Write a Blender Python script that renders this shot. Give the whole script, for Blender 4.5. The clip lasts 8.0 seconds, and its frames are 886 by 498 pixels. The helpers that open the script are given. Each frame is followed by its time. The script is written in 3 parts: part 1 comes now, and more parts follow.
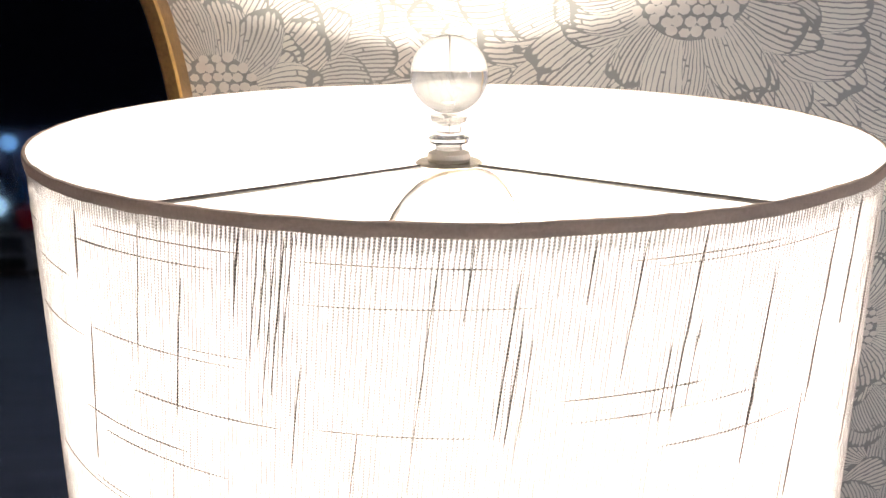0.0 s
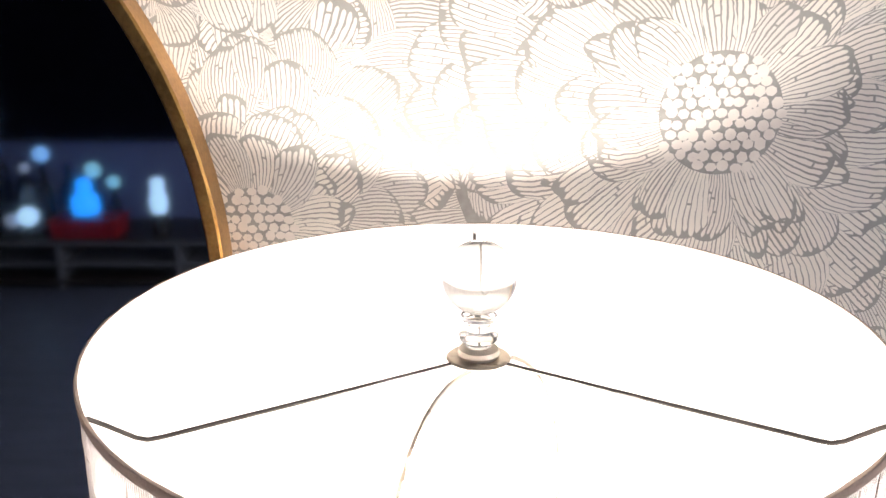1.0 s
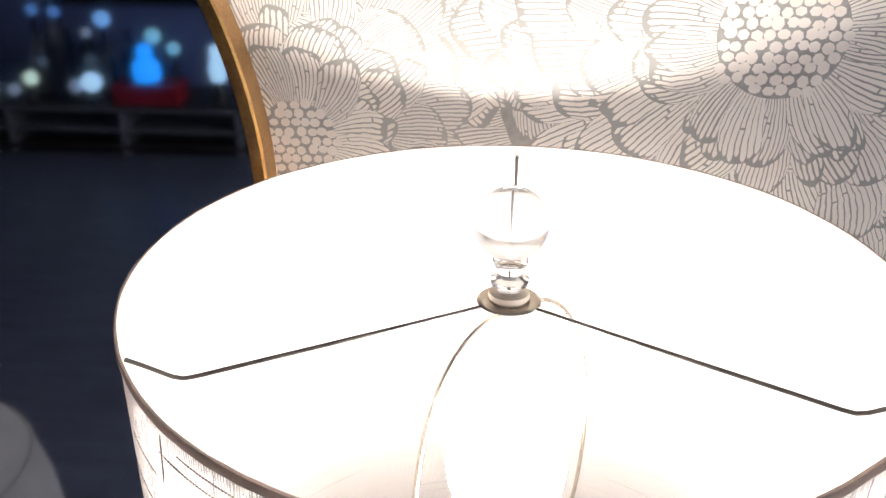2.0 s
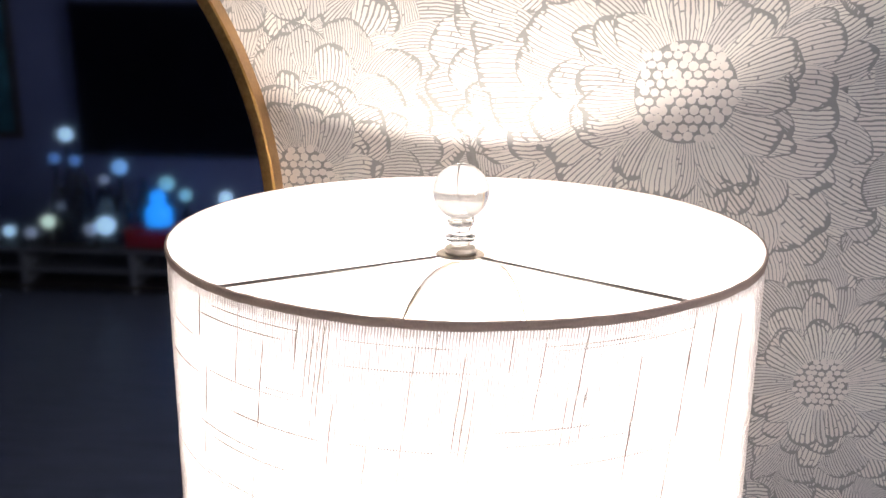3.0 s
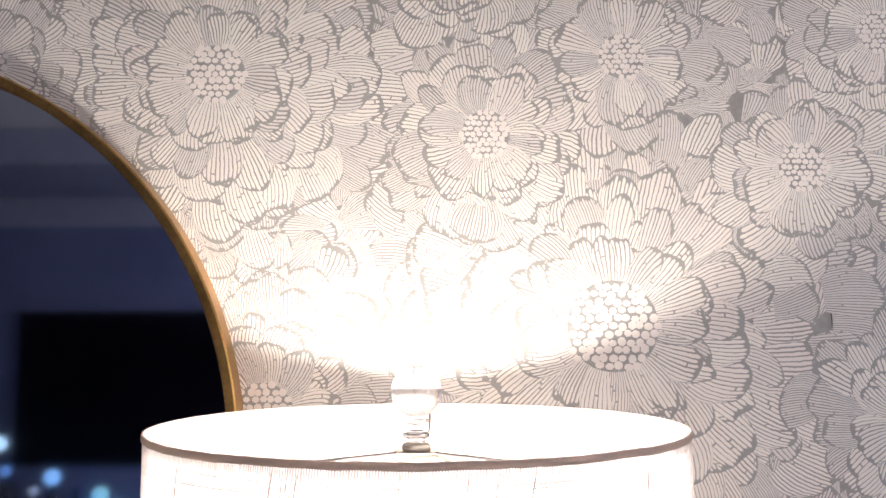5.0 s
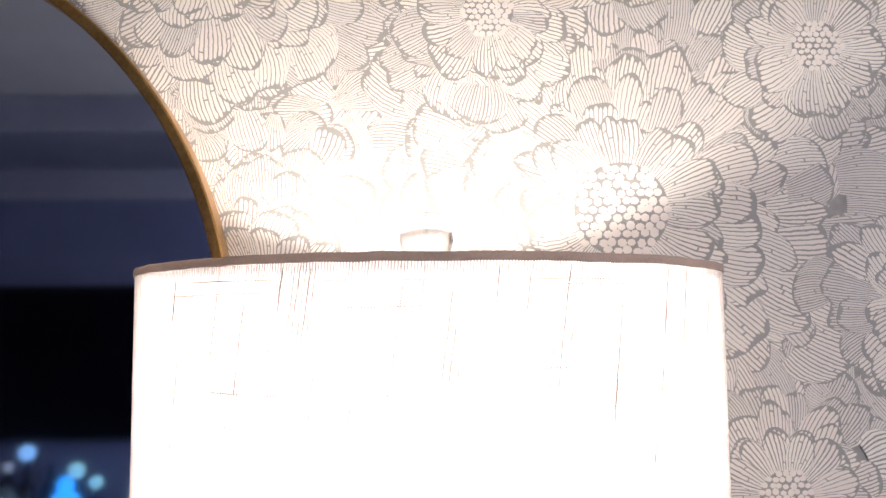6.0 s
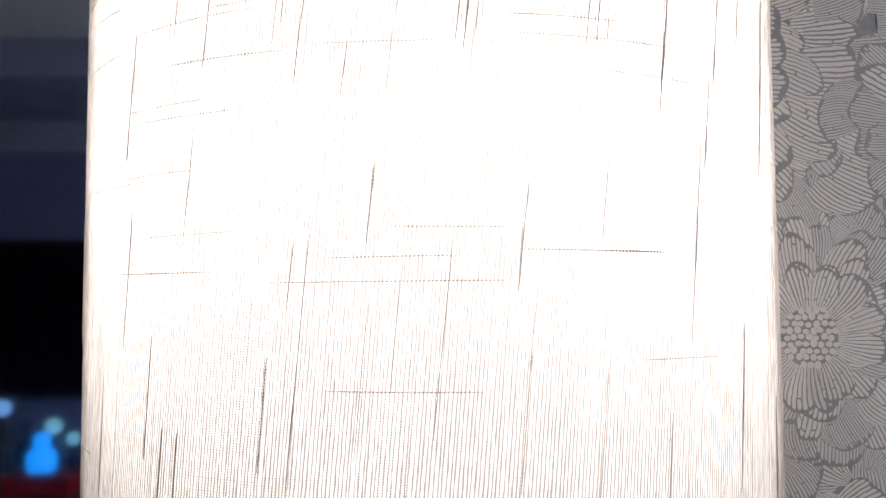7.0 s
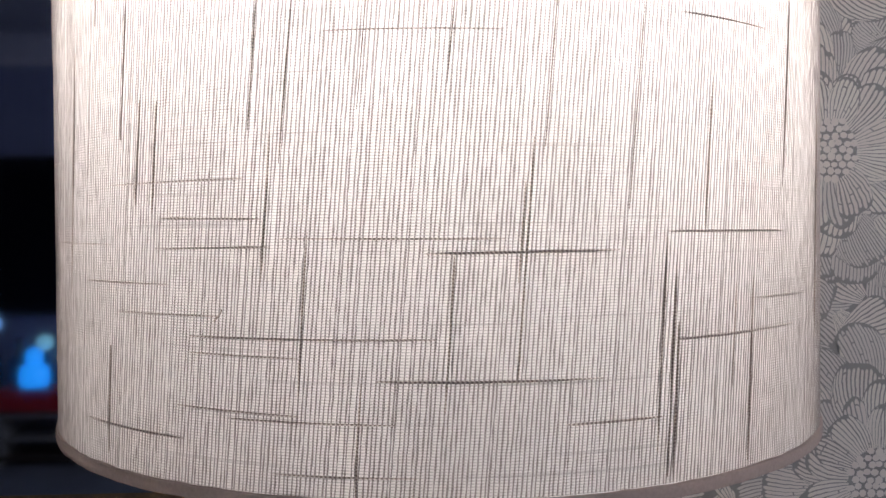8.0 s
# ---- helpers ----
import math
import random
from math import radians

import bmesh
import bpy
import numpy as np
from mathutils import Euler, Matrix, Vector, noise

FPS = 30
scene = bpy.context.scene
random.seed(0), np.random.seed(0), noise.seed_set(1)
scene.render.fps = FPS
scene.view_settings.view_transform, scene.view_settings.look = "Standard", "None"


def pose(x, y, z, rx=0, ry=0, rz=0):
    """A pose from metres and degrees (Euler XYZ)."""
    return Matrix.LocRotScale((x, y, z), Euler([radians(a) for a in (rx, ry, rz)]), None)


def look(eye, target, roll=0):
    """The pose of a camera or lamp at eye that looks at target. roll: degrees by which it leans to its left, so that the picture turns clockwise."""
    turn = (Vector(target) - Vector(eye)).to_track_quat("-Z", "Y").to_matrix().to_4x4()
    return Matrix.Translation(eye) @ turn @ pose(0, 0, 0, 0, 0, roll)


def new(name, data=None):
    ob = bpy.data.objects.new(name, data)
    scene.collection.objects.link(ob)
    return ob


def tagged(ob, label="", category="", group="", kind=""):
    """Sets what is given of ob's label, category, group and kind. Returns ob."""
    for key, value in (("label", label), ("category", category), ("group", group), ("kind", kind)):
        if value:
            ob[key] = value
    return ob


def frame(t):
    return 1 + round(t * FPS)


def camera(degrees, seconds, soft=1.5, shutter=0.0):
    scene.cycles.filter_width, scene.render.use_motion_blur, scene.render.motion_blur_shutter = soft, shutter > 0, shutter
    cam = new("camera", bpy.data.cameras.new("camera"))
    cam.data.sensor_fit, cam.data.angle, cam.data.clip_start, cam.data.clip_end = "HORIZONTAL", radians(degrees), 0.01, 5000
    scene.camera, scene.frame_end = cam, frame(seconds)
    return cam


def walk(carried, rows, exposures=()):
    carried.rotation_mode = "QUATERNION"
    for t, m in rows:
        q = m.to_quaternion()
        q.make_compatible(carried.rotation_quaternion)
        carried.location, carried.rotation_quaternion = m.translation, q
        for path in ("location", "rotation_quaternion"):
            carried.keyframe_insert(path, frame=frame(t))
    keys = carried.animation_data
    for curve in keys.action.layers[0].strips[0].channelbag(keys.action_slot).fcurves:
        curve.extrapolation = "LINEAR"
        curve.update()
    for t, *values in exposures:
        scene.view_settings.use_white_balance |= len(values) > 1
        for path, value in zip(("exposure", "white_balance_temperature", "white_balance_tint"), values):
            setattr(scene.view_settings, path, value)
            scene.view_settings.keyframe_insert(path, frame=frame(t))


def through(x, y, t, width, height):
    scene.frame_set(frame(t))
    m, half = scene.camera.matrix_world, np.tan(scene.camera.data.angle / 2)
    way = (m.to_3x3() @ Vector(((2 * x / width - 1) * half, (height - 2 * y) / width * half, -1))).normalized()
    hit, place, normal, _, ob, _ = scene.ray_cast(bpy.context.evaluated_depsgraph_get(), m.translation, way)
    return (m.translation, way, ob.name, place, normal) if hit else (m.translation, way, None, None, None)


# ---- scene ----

RIM = 1.45          # height of the lampshade's top edge
AXIS = -0.2017      # the lamp stands this far in front of the papered wall
R_TOP, R_LOW, TALL = 0.165, 0.1662, 0.311
DEEP = -4.5         # the wall with the television

cam = camera(54.0, 8.0)
walk(cam, [
    (0, pose(-0.0174, -0.5694, 0.0540 + RIM, 73.46, -0.04, -2.00)),
    (0.3, pose(-0.0164, -0.5746, 0.0689 + RIM, 74.19, 0.05, -1.61)),
    (0.5, pose(-0.0161, -0.5760, 0.0845 + RIM, 74.00, 0.08, -1.31)),
    (1, pose(-0.0197, -0.5566, 0.1405 + RIM, 73.22, 0.04, -0.34)),
    (1.5, pose(-0.0179, -0.5335, 0.1645 + RIM, 71.89, 0.16, 1.11)),
    (1.8, pose(-0.0118, -0.5367, 0.1688 + RIM, 67.37, 0.00, 2.58)),
    (2, pose(-0.0093, -0.5435, 0.1696 + RIM, 64.68, -0.24, 3.83)),
    (2.2, pose(-0.0109, -0.5569, 0.1655 + RIM, 62.16, -0.63, 4.79)),
    (3.3, pose(0.0325, -0.7324, 0.1042 + RIM, 81.45, -0.33, 3.55)),
    (3.5, pose(0.0344, -0.7449, 0.1018 + RIM, 84.44, -0.21, 3.17)),
    (4, pose(0.0285, -0.7641, 0.0908 + RIM, 89.66, -0.04, 2.05)),
    (5.3, pose(0.0150, -0.7533, 0.0385 + RIM, 95.95, 0.24, 0.02)),
    (5.5, pose(0.0107, -0.7475, 0.0225 + RIM, 95.75, 0.30, -0.27)),
    (5.8, pose(0.0024, -0.7318, -0.0069 + RIM, 94.34, 0.41, -0.75)),
    (6, pose(-0.0024, -0.7181, -0.0277 + RIM, 94.68, 0.53, -1.09)),
    (6.5, pose(-0.0077, -0.6847, -0.0793 + RIM, 93.81, 0.77, -1.84)),
    (6.8, pose(-0.0106, -0.6626, -0.1163 + RIM, 92.64, 0.57, -2.15)),
    (7, pose(-0.0131, -0.6490, -0.1416 + RIM, 93.07, 0.41, -2.33)),
    (7.5, pose(-0.0188, -0.6263, -0.1945 + RIM, 91.28, 0.21, -2.62)),
    (8, pose(-0.0193, -0.6144, -0.2291 + RIM, 88.61, 0.42, -2.97)),
], [(0, 0.42, 6700, 5), (0.5, 0.55, 6650, 6), (1.0, 0.62, 6600, 9), (1.5, 0.5, 6550, 9), (2.2, 0.35, 6450, 9), (3.5, 0.45, 6550, 12), (4.2, 0.68, 6600, 13), (5.5, 0.9, 6750, 13), (6.5, 0.68, 6600, 10), (7.0, 0.27, 6400, 6), (7.5, 0.12, 6350, 5), (8, 0.1, 6400, 10)])

# ---- world and lights ----
world = bpy.data.worlds.new("dusk")
scene.world = world
world.use_nodes = True
world.node_tree.nodes["Background"].inputs[0].default_value = (0.10, 0.16, 0.42, 1)
world.node_tree.nodes["Background"].inputs[1].default_value = 0.35
BULB = 142.0        # strength of the glowing bulb
WARM = (1.0, 0.918, 0.86)
FILL_TINT = (0.87, 0.88, 1.0)
# two fill lamps added at unseen windows of the east wall
for name, y, wide, tall, energy, aim in (("room_fill_light", -2.6, 0.9, 1.1, 13.0, (-2.0, -4.6, 1.1)), ("paper_fill_light", -1.15, 0.44, 1.1, 8.5, (-0.4, -0.7, 1.3))):
    fill_lamp = bpy.data.lights.new(name, "AREA")
    fill_lamp.shape, fill_lamp.size, fill_lamp.size_y, fill_lamp.energy, fill_lamp.color = "RECTANGLE", wide, tall, energy, FILL_TINT
    new(name, fill_lamp).matrix_world = look((1.59, y, 1.55), aim)


# ---- materials ----
def material(name):
    m = bpy.data.materials.new(name)
    m.use_nodes = True
    return m, m.node_tree, m.node_tree.nodes["Principled BSDF"]


def node(nt, kind):
    return nt.nodes.new(kind)


def wire(nt, a, b):
    nt.links.new(a, b)


def sums(nt, op, a, b=None, c=None):
    """A math node; a, b and c are sockets or numbers."""
    n = node(nt, "ShaderNodeMath")
    n.operation = op
    for i, v in enumerate((a, b, c)):
        if v is None:
            continue
        if isinstance(v, (int, float)):
            n.inputs[i].default_value = v
        else:
            wire(nt, v, n.inputs[i])
    return n.outputs[0]


def blend(nt, f, a, b):
    n = node(nt, "ShaderNodeMix")
    n.data_type = "RGBA"
    if isinstance(f, (int, float)):
        n.inputs[0].default_value = f
    else:
        wire(nt, f, n.inputs[0])
    for i, v in ((6, a), (7, b)):
        if isinstance(v, tuple):
            n.inputs[i].default_value = (*v, 1)
        else:
            wire(nt, v, n.inputs[i])
    return n.outputs[2]


def noise_at(nt, coord, scale, detail=3.0, stretch=(1, 1, 1)):
    m = node(nt, "ShaderNodeMapping")
    m.inputs["Scale"].default_value = stretch
    wire(nt, coord, m.inputs["Vector"])
    n = node(nt, "ShaderNodeTexNoise")
    n.inputs["Scale"].default_value, n.inputs["Detail"].default_value = scale, detail
    wire(nt, m.outputs[0], n.inputs["Vector"])
    return n.outputs["Fac"]


def ramp(nt, f, lo, hi):
    n = node(nt, "ShaderNodeMapRange")
    n.interpolation_type = "SMOOTHSTEP"
    wire(nt, f, n.inputs[0])
    n.inputs[1].default_value, n.inputs[2].default_value = lo, hi
    return n.outputs[0]


def surface(name, dark, light, rough=0.6, metal=0.0, scale=20.0, stretch=(1, 1, 1), bump=0.1, fine=180.0, coat=0.0):
    """A surface with variation at two scales and fine relief."""
    m, nt, b = material(name)
    at = node(nt, "ShaderNodeTexCoord").outputs["Object"]
    big, small = noise_at(nt, at, scale, 4, stretch), noise_at(nt, at, fine, 3, stretch)
    both = sums(nt, "MULTIPLY_ADD", small, 0.4, sums(nt, "MULTIPLY", big, 0.6))
    wire(nt, blend(nt, ramp(nt, both, 0.32, 0.68), dark, light), b.inputs["Base Color"])
    wire(nt, sums(nt, "MULTIPLY_ADD", big, 0.2, rough - 0.1), b.inputs["Roughness"])
    b.inputs["Metallic"].default_value = metal
    b.inputs["Coat Weight"].default_value = coat
    if bump:
        n = node(nt, "ShaderNodeBump")
        n.inputs["Strength"].default_value, n.inputs["Distance"].default_value = bump, 0.002
        wire(nt, both, n.inputs["Height"])
        wire(nt, n.outputs[0], b.inputs["Normal"])
    return m


def glowing(name, color, strength):
    m, nt, b = material(name)
    b.inputs["Base Color"].default_value = (*color, 1)
    b.inputs["Emission Color"].default_value = (*color, 1)
    b.inputs["Emission Strength"].default_value = strength
    return m


def paper_material():
    """Petals drawn as pale strokes on a silvery grey ground; the first UV runs across (a whole number a stroke, from 64 on a thinly inked petal) and along the petal."""
    m, nt, b = material("wallpaper_petals")
    layer = node(nt, "ShaderNodeUVMap")
    layer.uv_map = "petal"
    uv = layer.outputs[0]
    sep = node(nt, "ShaderNodeSeparateXYZ")
    wire(nt, uv, sep.inputs[0])
    at = node(nt, "ShaderNodeTexCoord").outputs["Object"]
    island = node(nt, "ShaderNodeNewGeometry").outputs["Random Per Island"]
    wob = noise_at(nt, at, 160, 2)
    across = sums(nt, "MULTIPLY_ADD", sums(nt, "SUBTRACT", wob, 0.5), 0.42, sep.outputs[0])
    which, within = sums(nt, "FLOOR", across), sums(nt, "FRACT", across)
    white = node(nt, "ShaderNodeTexWhiteNoise")
    white.noise_dimensions = "2D"
    comb = node(nt, "ShaderNodeCombineXYZ")
    wire(nt, which, comb.inputs[0])
    wire(nt, sums(nt, "MULTIPLY", island, 97.0), comb.inputs[1])
    wire(nt, comb.outputs[0], white.inputs["Vector"])
    chance = white.outputs["Value"]
    off = sums(nt, "ABSOLUTE", sums(nt, "SUBTRACT", within, 0.5))
    pale = sums(nt, "MULTIPLY", ramp(nt, island, 0.04, 0.16), sums(nt, "LESS_THAN", sep.outputs[0], 50.0))
    half = sums(nt, "ADD", sums(nt, "MULTIPLY_ADD", pale, 0.035, 0.275), sums(nt, "MULTIPLY_ADD", wob, 0.12, sums(nt, "MULTIPLY_ADD", sums(nt, "FRACT", sums(nt, "MULTIPLY", island, 41.7)), 0.07, -0.035)))
    half = sums(nt, "MULTIPLY_ADD", chance, 0.09, sums(nt, "ADD", half, -0.045))
    stroke = ramp(nt, sums(nt, "SUBTRACT", half, off), -0.03, 0.05)
    tip = sums(nt, "MULTIPLY_ADD", chance, 0.09, 0.895)
    end = ramp(nt, sums(nt, "SUBTRACT", tip, sums(nt, "MULTIPLY_ADD", sums(nt, "POWER", off, 2.0), 0.30, sep.outputs[1])), -0.012, 0.012)
    # short breaks in the strokes
    gap_at = sums(nt, "FRACT", sums(nt, "MULTIPLY", chance, 7.31))
    gap = sums(nt, "ABSOLUTE", sums(nt, "SUBTRACT", sep.outputs[1], gap_at))
    keep = ramp(nt, sums(nt, "ADD", gap, sums(nt, "GREATER_THAN", sums(nt, "FRACT", sums(nt, "MULTIPLY", chance, 13.7)), 0.4)), 0.008, 0.022)
    mask = sums(nt, "MULTIPLY", sums(nt, "MULTIPLY", stroke, end), keep)
    tint = blend(nt, sums(nt, "FRACT", sums(nt, "MULTIPLY", island, 5.3)), (0.80, 0.73, 0.655), (0.84, 0.79, 0.70))
    tint = blend(nt, pale, (0.73, 0.68, 0.62), tint)
    mott = noise_at(nt, at, 38, 4)
    ground = blend(nt, mott, (0.27, 0.255, 0.23), (0.375, 0.36, 0.325))
    wire(nt, blend(nt, mask, ground, tint), b.inputs["Base Color"])
    wire(nt, sums(nt, "MULTIPLY_ADD", mask, 0.22, 0.42), b.inputs["Roughness"])
    return m


def fabric_material():
    """Loosely woven cloth with slubs, lit from within; its UV is in metres round and up the shade."""
    m, nt, b = material("shade_cloth")
    nt.nodes.remove(b)
    out = nt.nodes["Material Output"]
    layer = node(nt, "ShaderNodeUVMap")
    layer.uv_map = "cloth"
    uv = layer.outputs[0]
    sep = node(nt, "ShaderNodeSeparateXYZ")
    wire(nt, uv, sep.inputs[0])
    u = sums(nt, "MULTIPLY_ADD", sep.outputs[1], -0.085, sep.outputs[0])
    v = sep.outputs[1]
    flat = node(nt, "ShaderNodeCombineXYZ")
    wire(nt, u, flat.inputs[0]), wire(nt, v, flat.inputs[1])
    at = flat.outputs[0]
    sway = sums(nt, "MULTIPLY", sums(nt, "SUBTRACT", noise_at(nt, at, 1, 2, (260, 60, 1)), 0.5), 2.6)
    warp = sums(nt, "SINE", sums(nt, "MULTIPLY_ADD", u, 2 * math.pi / 0.001338, sway))
    weft = sums(nt, "SINE", sums(nt, "MULTIPLY_ADD", v, 2 * math.pi / 0.00088, sums(nt, "MULTIPLY", sway, 0.8)))
    dark_warp = ramp(nt, warp, 0.2, 0.9)
    thread = sums(nt, "MULTIPLY", ramp(nt, sums(nt, "ADD", weft, sums(nt, "MULTIPLY", warp, 0.3)), 0.0, 0.8), 0.72)
    slub_v = ramp(nt, noise_at(nt, at, 1, 1, (520, 7, 1)), 0.76, 0.80)
    slub_h = ramp(nt, noise_at(nt, at, 1, 1, (10, 520, 1)), 0.66, 0.72)
    slub = sums(nt, "MAXIMUM", slub_v, slub_h)
    hem = ramp(nt, v, -0.0095, -0.0065)
    patch = noise_at(nt, at, 1, 2, (25, 18, 1))
    clear = sums(nt, "MULTIPLY", sums(nt, "SUBTRACT", 1.0, sums(nt, "MULTIPLY", sums(nt, "MAXIMUM", thread, sums(nt, "MULTIPLY", hem, dark_warp)), sums(nt, "MULTIPLY_ADD", hem, 0.22, 0.75))), sums(nt, "SUBTRACT", 1.0, sums(nt, "MULTIPLY", slub, 0.3)))
    clear = sums(nt, "MULTIPLY", clear, sums(nt, "MULTIPLY_ADD", patch, 0.3, 0.85))
    col = blend(nt, clear, (0.015, 0.011, 0.010), (0.97, 0.94, 0.935))
    tl = node(nt, "ShaderNodeBsdfTranslucent")
    df = node(nt, "ShaderNodeBsdfDiffuse")
    df.inputs["Color"].default_value = (0.96, 0.92, 0.89, 1)
    wire(nt, col, tl.inputs["Color"])
    two = node(nt, "ShaderNodeMixShader")
    two.inputs[0].default_value = 0.42
    wire(nt, tl.outputs[0], two.inputs[1]), wire(nt, df.outputs[0], two.inputs[2])
    bump = node(nt, "ShaderNodeBump")
    bump.inputs["Strength"].default_value, bump.inputs["Distance"].default_value = 0.4, 0.0004
    wire(nt, sums(nt, "ADD", thread, slub), bump.inputs["Height"])
    wire(nt, bump.outputs[0], df.inputs["Normal"])
    wire(nt, two.outputs[0], out.inputs["Surface"])
    return m


def thread_material(name, dark, light, axis=2, pitch=0.0025, mix_in=0.5):
    """A yarn that dips under the crossing threads: pale and dark by turns along the given axis."""
    m, nt, b = material(name)
    nt.nodes.remove(b)
    at = node(nt, "ShaderNodeTexCoord").outputs["Object"]
    sep = node(nt, "ShaderNodeSeparateXYZ")
    wire(nt, at, sep.inputs[0])
    apart = (1, 1, 0.02) if axis == 2 else (0.02, 0.02, 1)
    beat = sums(nt, "SINE", sums(nt, "MULTIPLY_ADD", sep.outputs[axis], 2 * math.pi / pitch, sums(nt, "MULTIPLY", noise_at(nt, at, 420, 1, apart), 26.0)))
    over = ramp(nt, sums(nt, "MULTIPLY_ADD", noise_at(nt, at, 700, 2), 1.6, sums(nt, "ADD", beat, -0.8)), -0.6, 0.6)
    col = blend(nt, over, dark, light)
    tl, df, mix = node(nt, "ShaderNodeBsdfTranslucent"), node(nt, "ShaderNodeBsdfDiffuse"), node(nt, "ShaderNodeMixShader")
    mix.inputs[0].default_value = mix_in
    wire(nt, col, tl.inputs["Color"])
    df.inputs["Color"].default_value = (0.80, 0.72, 0.68, 1)
    wire(nt, tl.outputs[0], mix.inputs[1]), wire(nt, df.outputs[0], mix.inputs[2])
    wire(nt, mix.outputs[0], nt.nodes["Material Output"].inputs["Surface"])
    return m


def tape_material(name, cloth, through):
    """Folded cotton tape that lets a little of the light through."""
    m, nt, b = material(name)
    nt.nodes.remove(b)
    at = node(nt, "ShaderNodeTexCoord").outputs["Object"]
    grain = noise_at(nt, at, 900, 3)
    tl, df, mix = node(nt, "ShaderNodeBsdfTranslucent"), node(nt, "ShaderNodeBsdfDiffuse"), node(nt, "ShaderNodeMixShader")
    dark = tuple(0.6 * c for c in through)
    wire(nt, blend(nt, grain, dark, through), tl.inputs["Color"])
    wire(nt, blend(nt, grain, tuple(0.8 * c for c in cloth), cloth), df.inputs["Color"])
    wire(nt, tl.outputs[0], mix.inputs[1]), wire(nt, df.outputs[0], mix.inputs[2])
    bump = node(nt, "ShaderNodeBump")
    bump.inputs["Strength"].default_value, bump.inputs["Distance"].default_value = 0.5, 0.0005
    wire(nt, grain, bump.inputs["Height"])
    wire(nt, bump.outputs[0], df.inputs["Normal"])
    wire(nt, mix.outputs[0], nt.nodes["Material Output"].inputs["Surface"])
    return m


def glass_material(name, color, rough=0.0):
    m, nt, b = material(name)
    b.inputs["Base Color"].default_value = (*color, 1)
    b.inputs["Transmission Weight"].default_value, b.inputs["Roughness"].default_value, b.inputs["IOR"].default_value = 1.0, rough, 1.5
    return m


M_PAPER, M_CLOTH = paper_material(), fabric_material()
M_THREAD = thread_material("slub_thread", (0.21, 0.16, 0.13), (0.62, 0.53, 0.46), 2, 0.00118, 0.25)
# the two dark ones: same yarns, colour lowered to offset the upper shade's glow
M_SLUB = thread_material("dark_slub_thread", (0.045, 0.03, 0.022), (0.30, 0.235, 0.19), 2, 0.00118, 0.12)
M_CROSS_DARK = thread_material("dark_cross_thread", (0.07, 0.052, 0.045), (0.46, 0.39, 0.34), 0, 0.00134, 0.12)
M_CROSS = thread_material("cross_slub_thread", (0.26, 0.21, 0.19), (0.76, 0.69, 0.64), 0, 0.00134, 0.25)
M_WARP = thread_material("warp_thread", (0.13, 0.118, 0.113), (0.42, 0.39, 0.38), 2, 0.00088, 0.22)
M_CELL = surface("wallpaper_cells", (0.78, 0.71, 0.64), (0.84, 0.78, 0.70), 0.6, 0, 60, bump=0.05)
M_GROUND = surface("wallpaper_ground", (0.27, 0.255, 0.23), (0.375, 0.36, 0.325), 0.45, 0, 38, bump=0.05)
M_BRASS = surface("brushed_brass", (0.42, 0.23, 0.07), (0.62, 0.36, 0.12), 0.34, 1.0, 25, (1, 1, 1), 0.05, 400)
M_TRIM = tape_material("binding_tape", (0.44, 0.37, 0.33), (0.26, 0.20, 0.172))
M_TRIM_PALE = tape_material("pale_binding_tape", (0.52, 0.45, 0.42), (0.55, 0.46, 0.42))
M_WIRE = surface("dark_wire", (0.05, 0.042, 0.038), (0.10, 0.085, 0.078), 0.5, 0.4, 40, bump=0.02)
M_STEEL = surface("nickel_wire", (0.42, 0.37, 0.31), (0.58, 0.51, 0.43), 0.28, 1.0, 40, bump=0.02)
M_NICKEL = surface("satin_nickel", (0.62, 0.55, 0.46), (0.76, 0.68, 0.58), 0.42, 0.6, 60, bump=0.03)
M_CRYSTAL = glass_material("clear_crystal", (0.99, 0.99, 0.985), 0.01)
M_BALL = glass_material("clouded_crystal", (0.99, 0.99, 0.985), 0.03)
ct = M_BALL.node_tree
milk, both = node(ct, "ShaderNodeBsdfTranslucent"), node(ct, "ShaderNodeMixShader")
milk.inputs["Color"].default_value = (0.99, 0.985, 0.975, 1)
both.inputs[0].default_value = 0.16
wire(ct, ct.nodes["Principled BSDF"].outputs[0], both.inputs[1]), wire(ct, milk.outputs[0], both.inputs[2])
wire(ct, both.outputs[0], ct.nodes["Material Output"].inputs["Surface"])
M_BULB = glowing("lit_bulb", WARM, BULB)
M_CERAMIC = surface("cream_ceramic", (0.62, 0.58, 0.52), (0.75, 0.71, 0.65), 0.25, 0, 14, bump=0.05, coat=0.5)
M_PLANK = surface("dark_floorboards", (0.10, 0.11, 0.15), (0.165, 0.18, 0.235), 0.4, 0, 3, (1, 8, 1), 0.15, 30)
M_PAINT = surface("grey_wall_paint", (0.115, 0.14, 0.28), (0.145, 0.17, 0.33), 0.8, 0, 3, bump=0.1)
M_CEIL = surface("ceiling_paint", (0.66, 0.66, 0.67), (0.74, 0.74, 0.75), 0.85, 0, 3, bump=0.08)
M_SOFFIT = surface("blue_grey_paint", (0.27, 0.29, 0.41), (0.33, 0.35, 0.47), 0.8, 0, 3, bump=0.08)
M_TRIMWHITE = surface("white_gloss_paint", (0.72, 0.72, 0.73), (0.80, 0.80, 0.81), 0.4, 0, 8, bump=0.03)
M_BLACK = surface("black_screen", (0.003, 0.003, 0.006), (0.004, 0.004, 0.009), 0.75, 0, 4, bump=0.0)
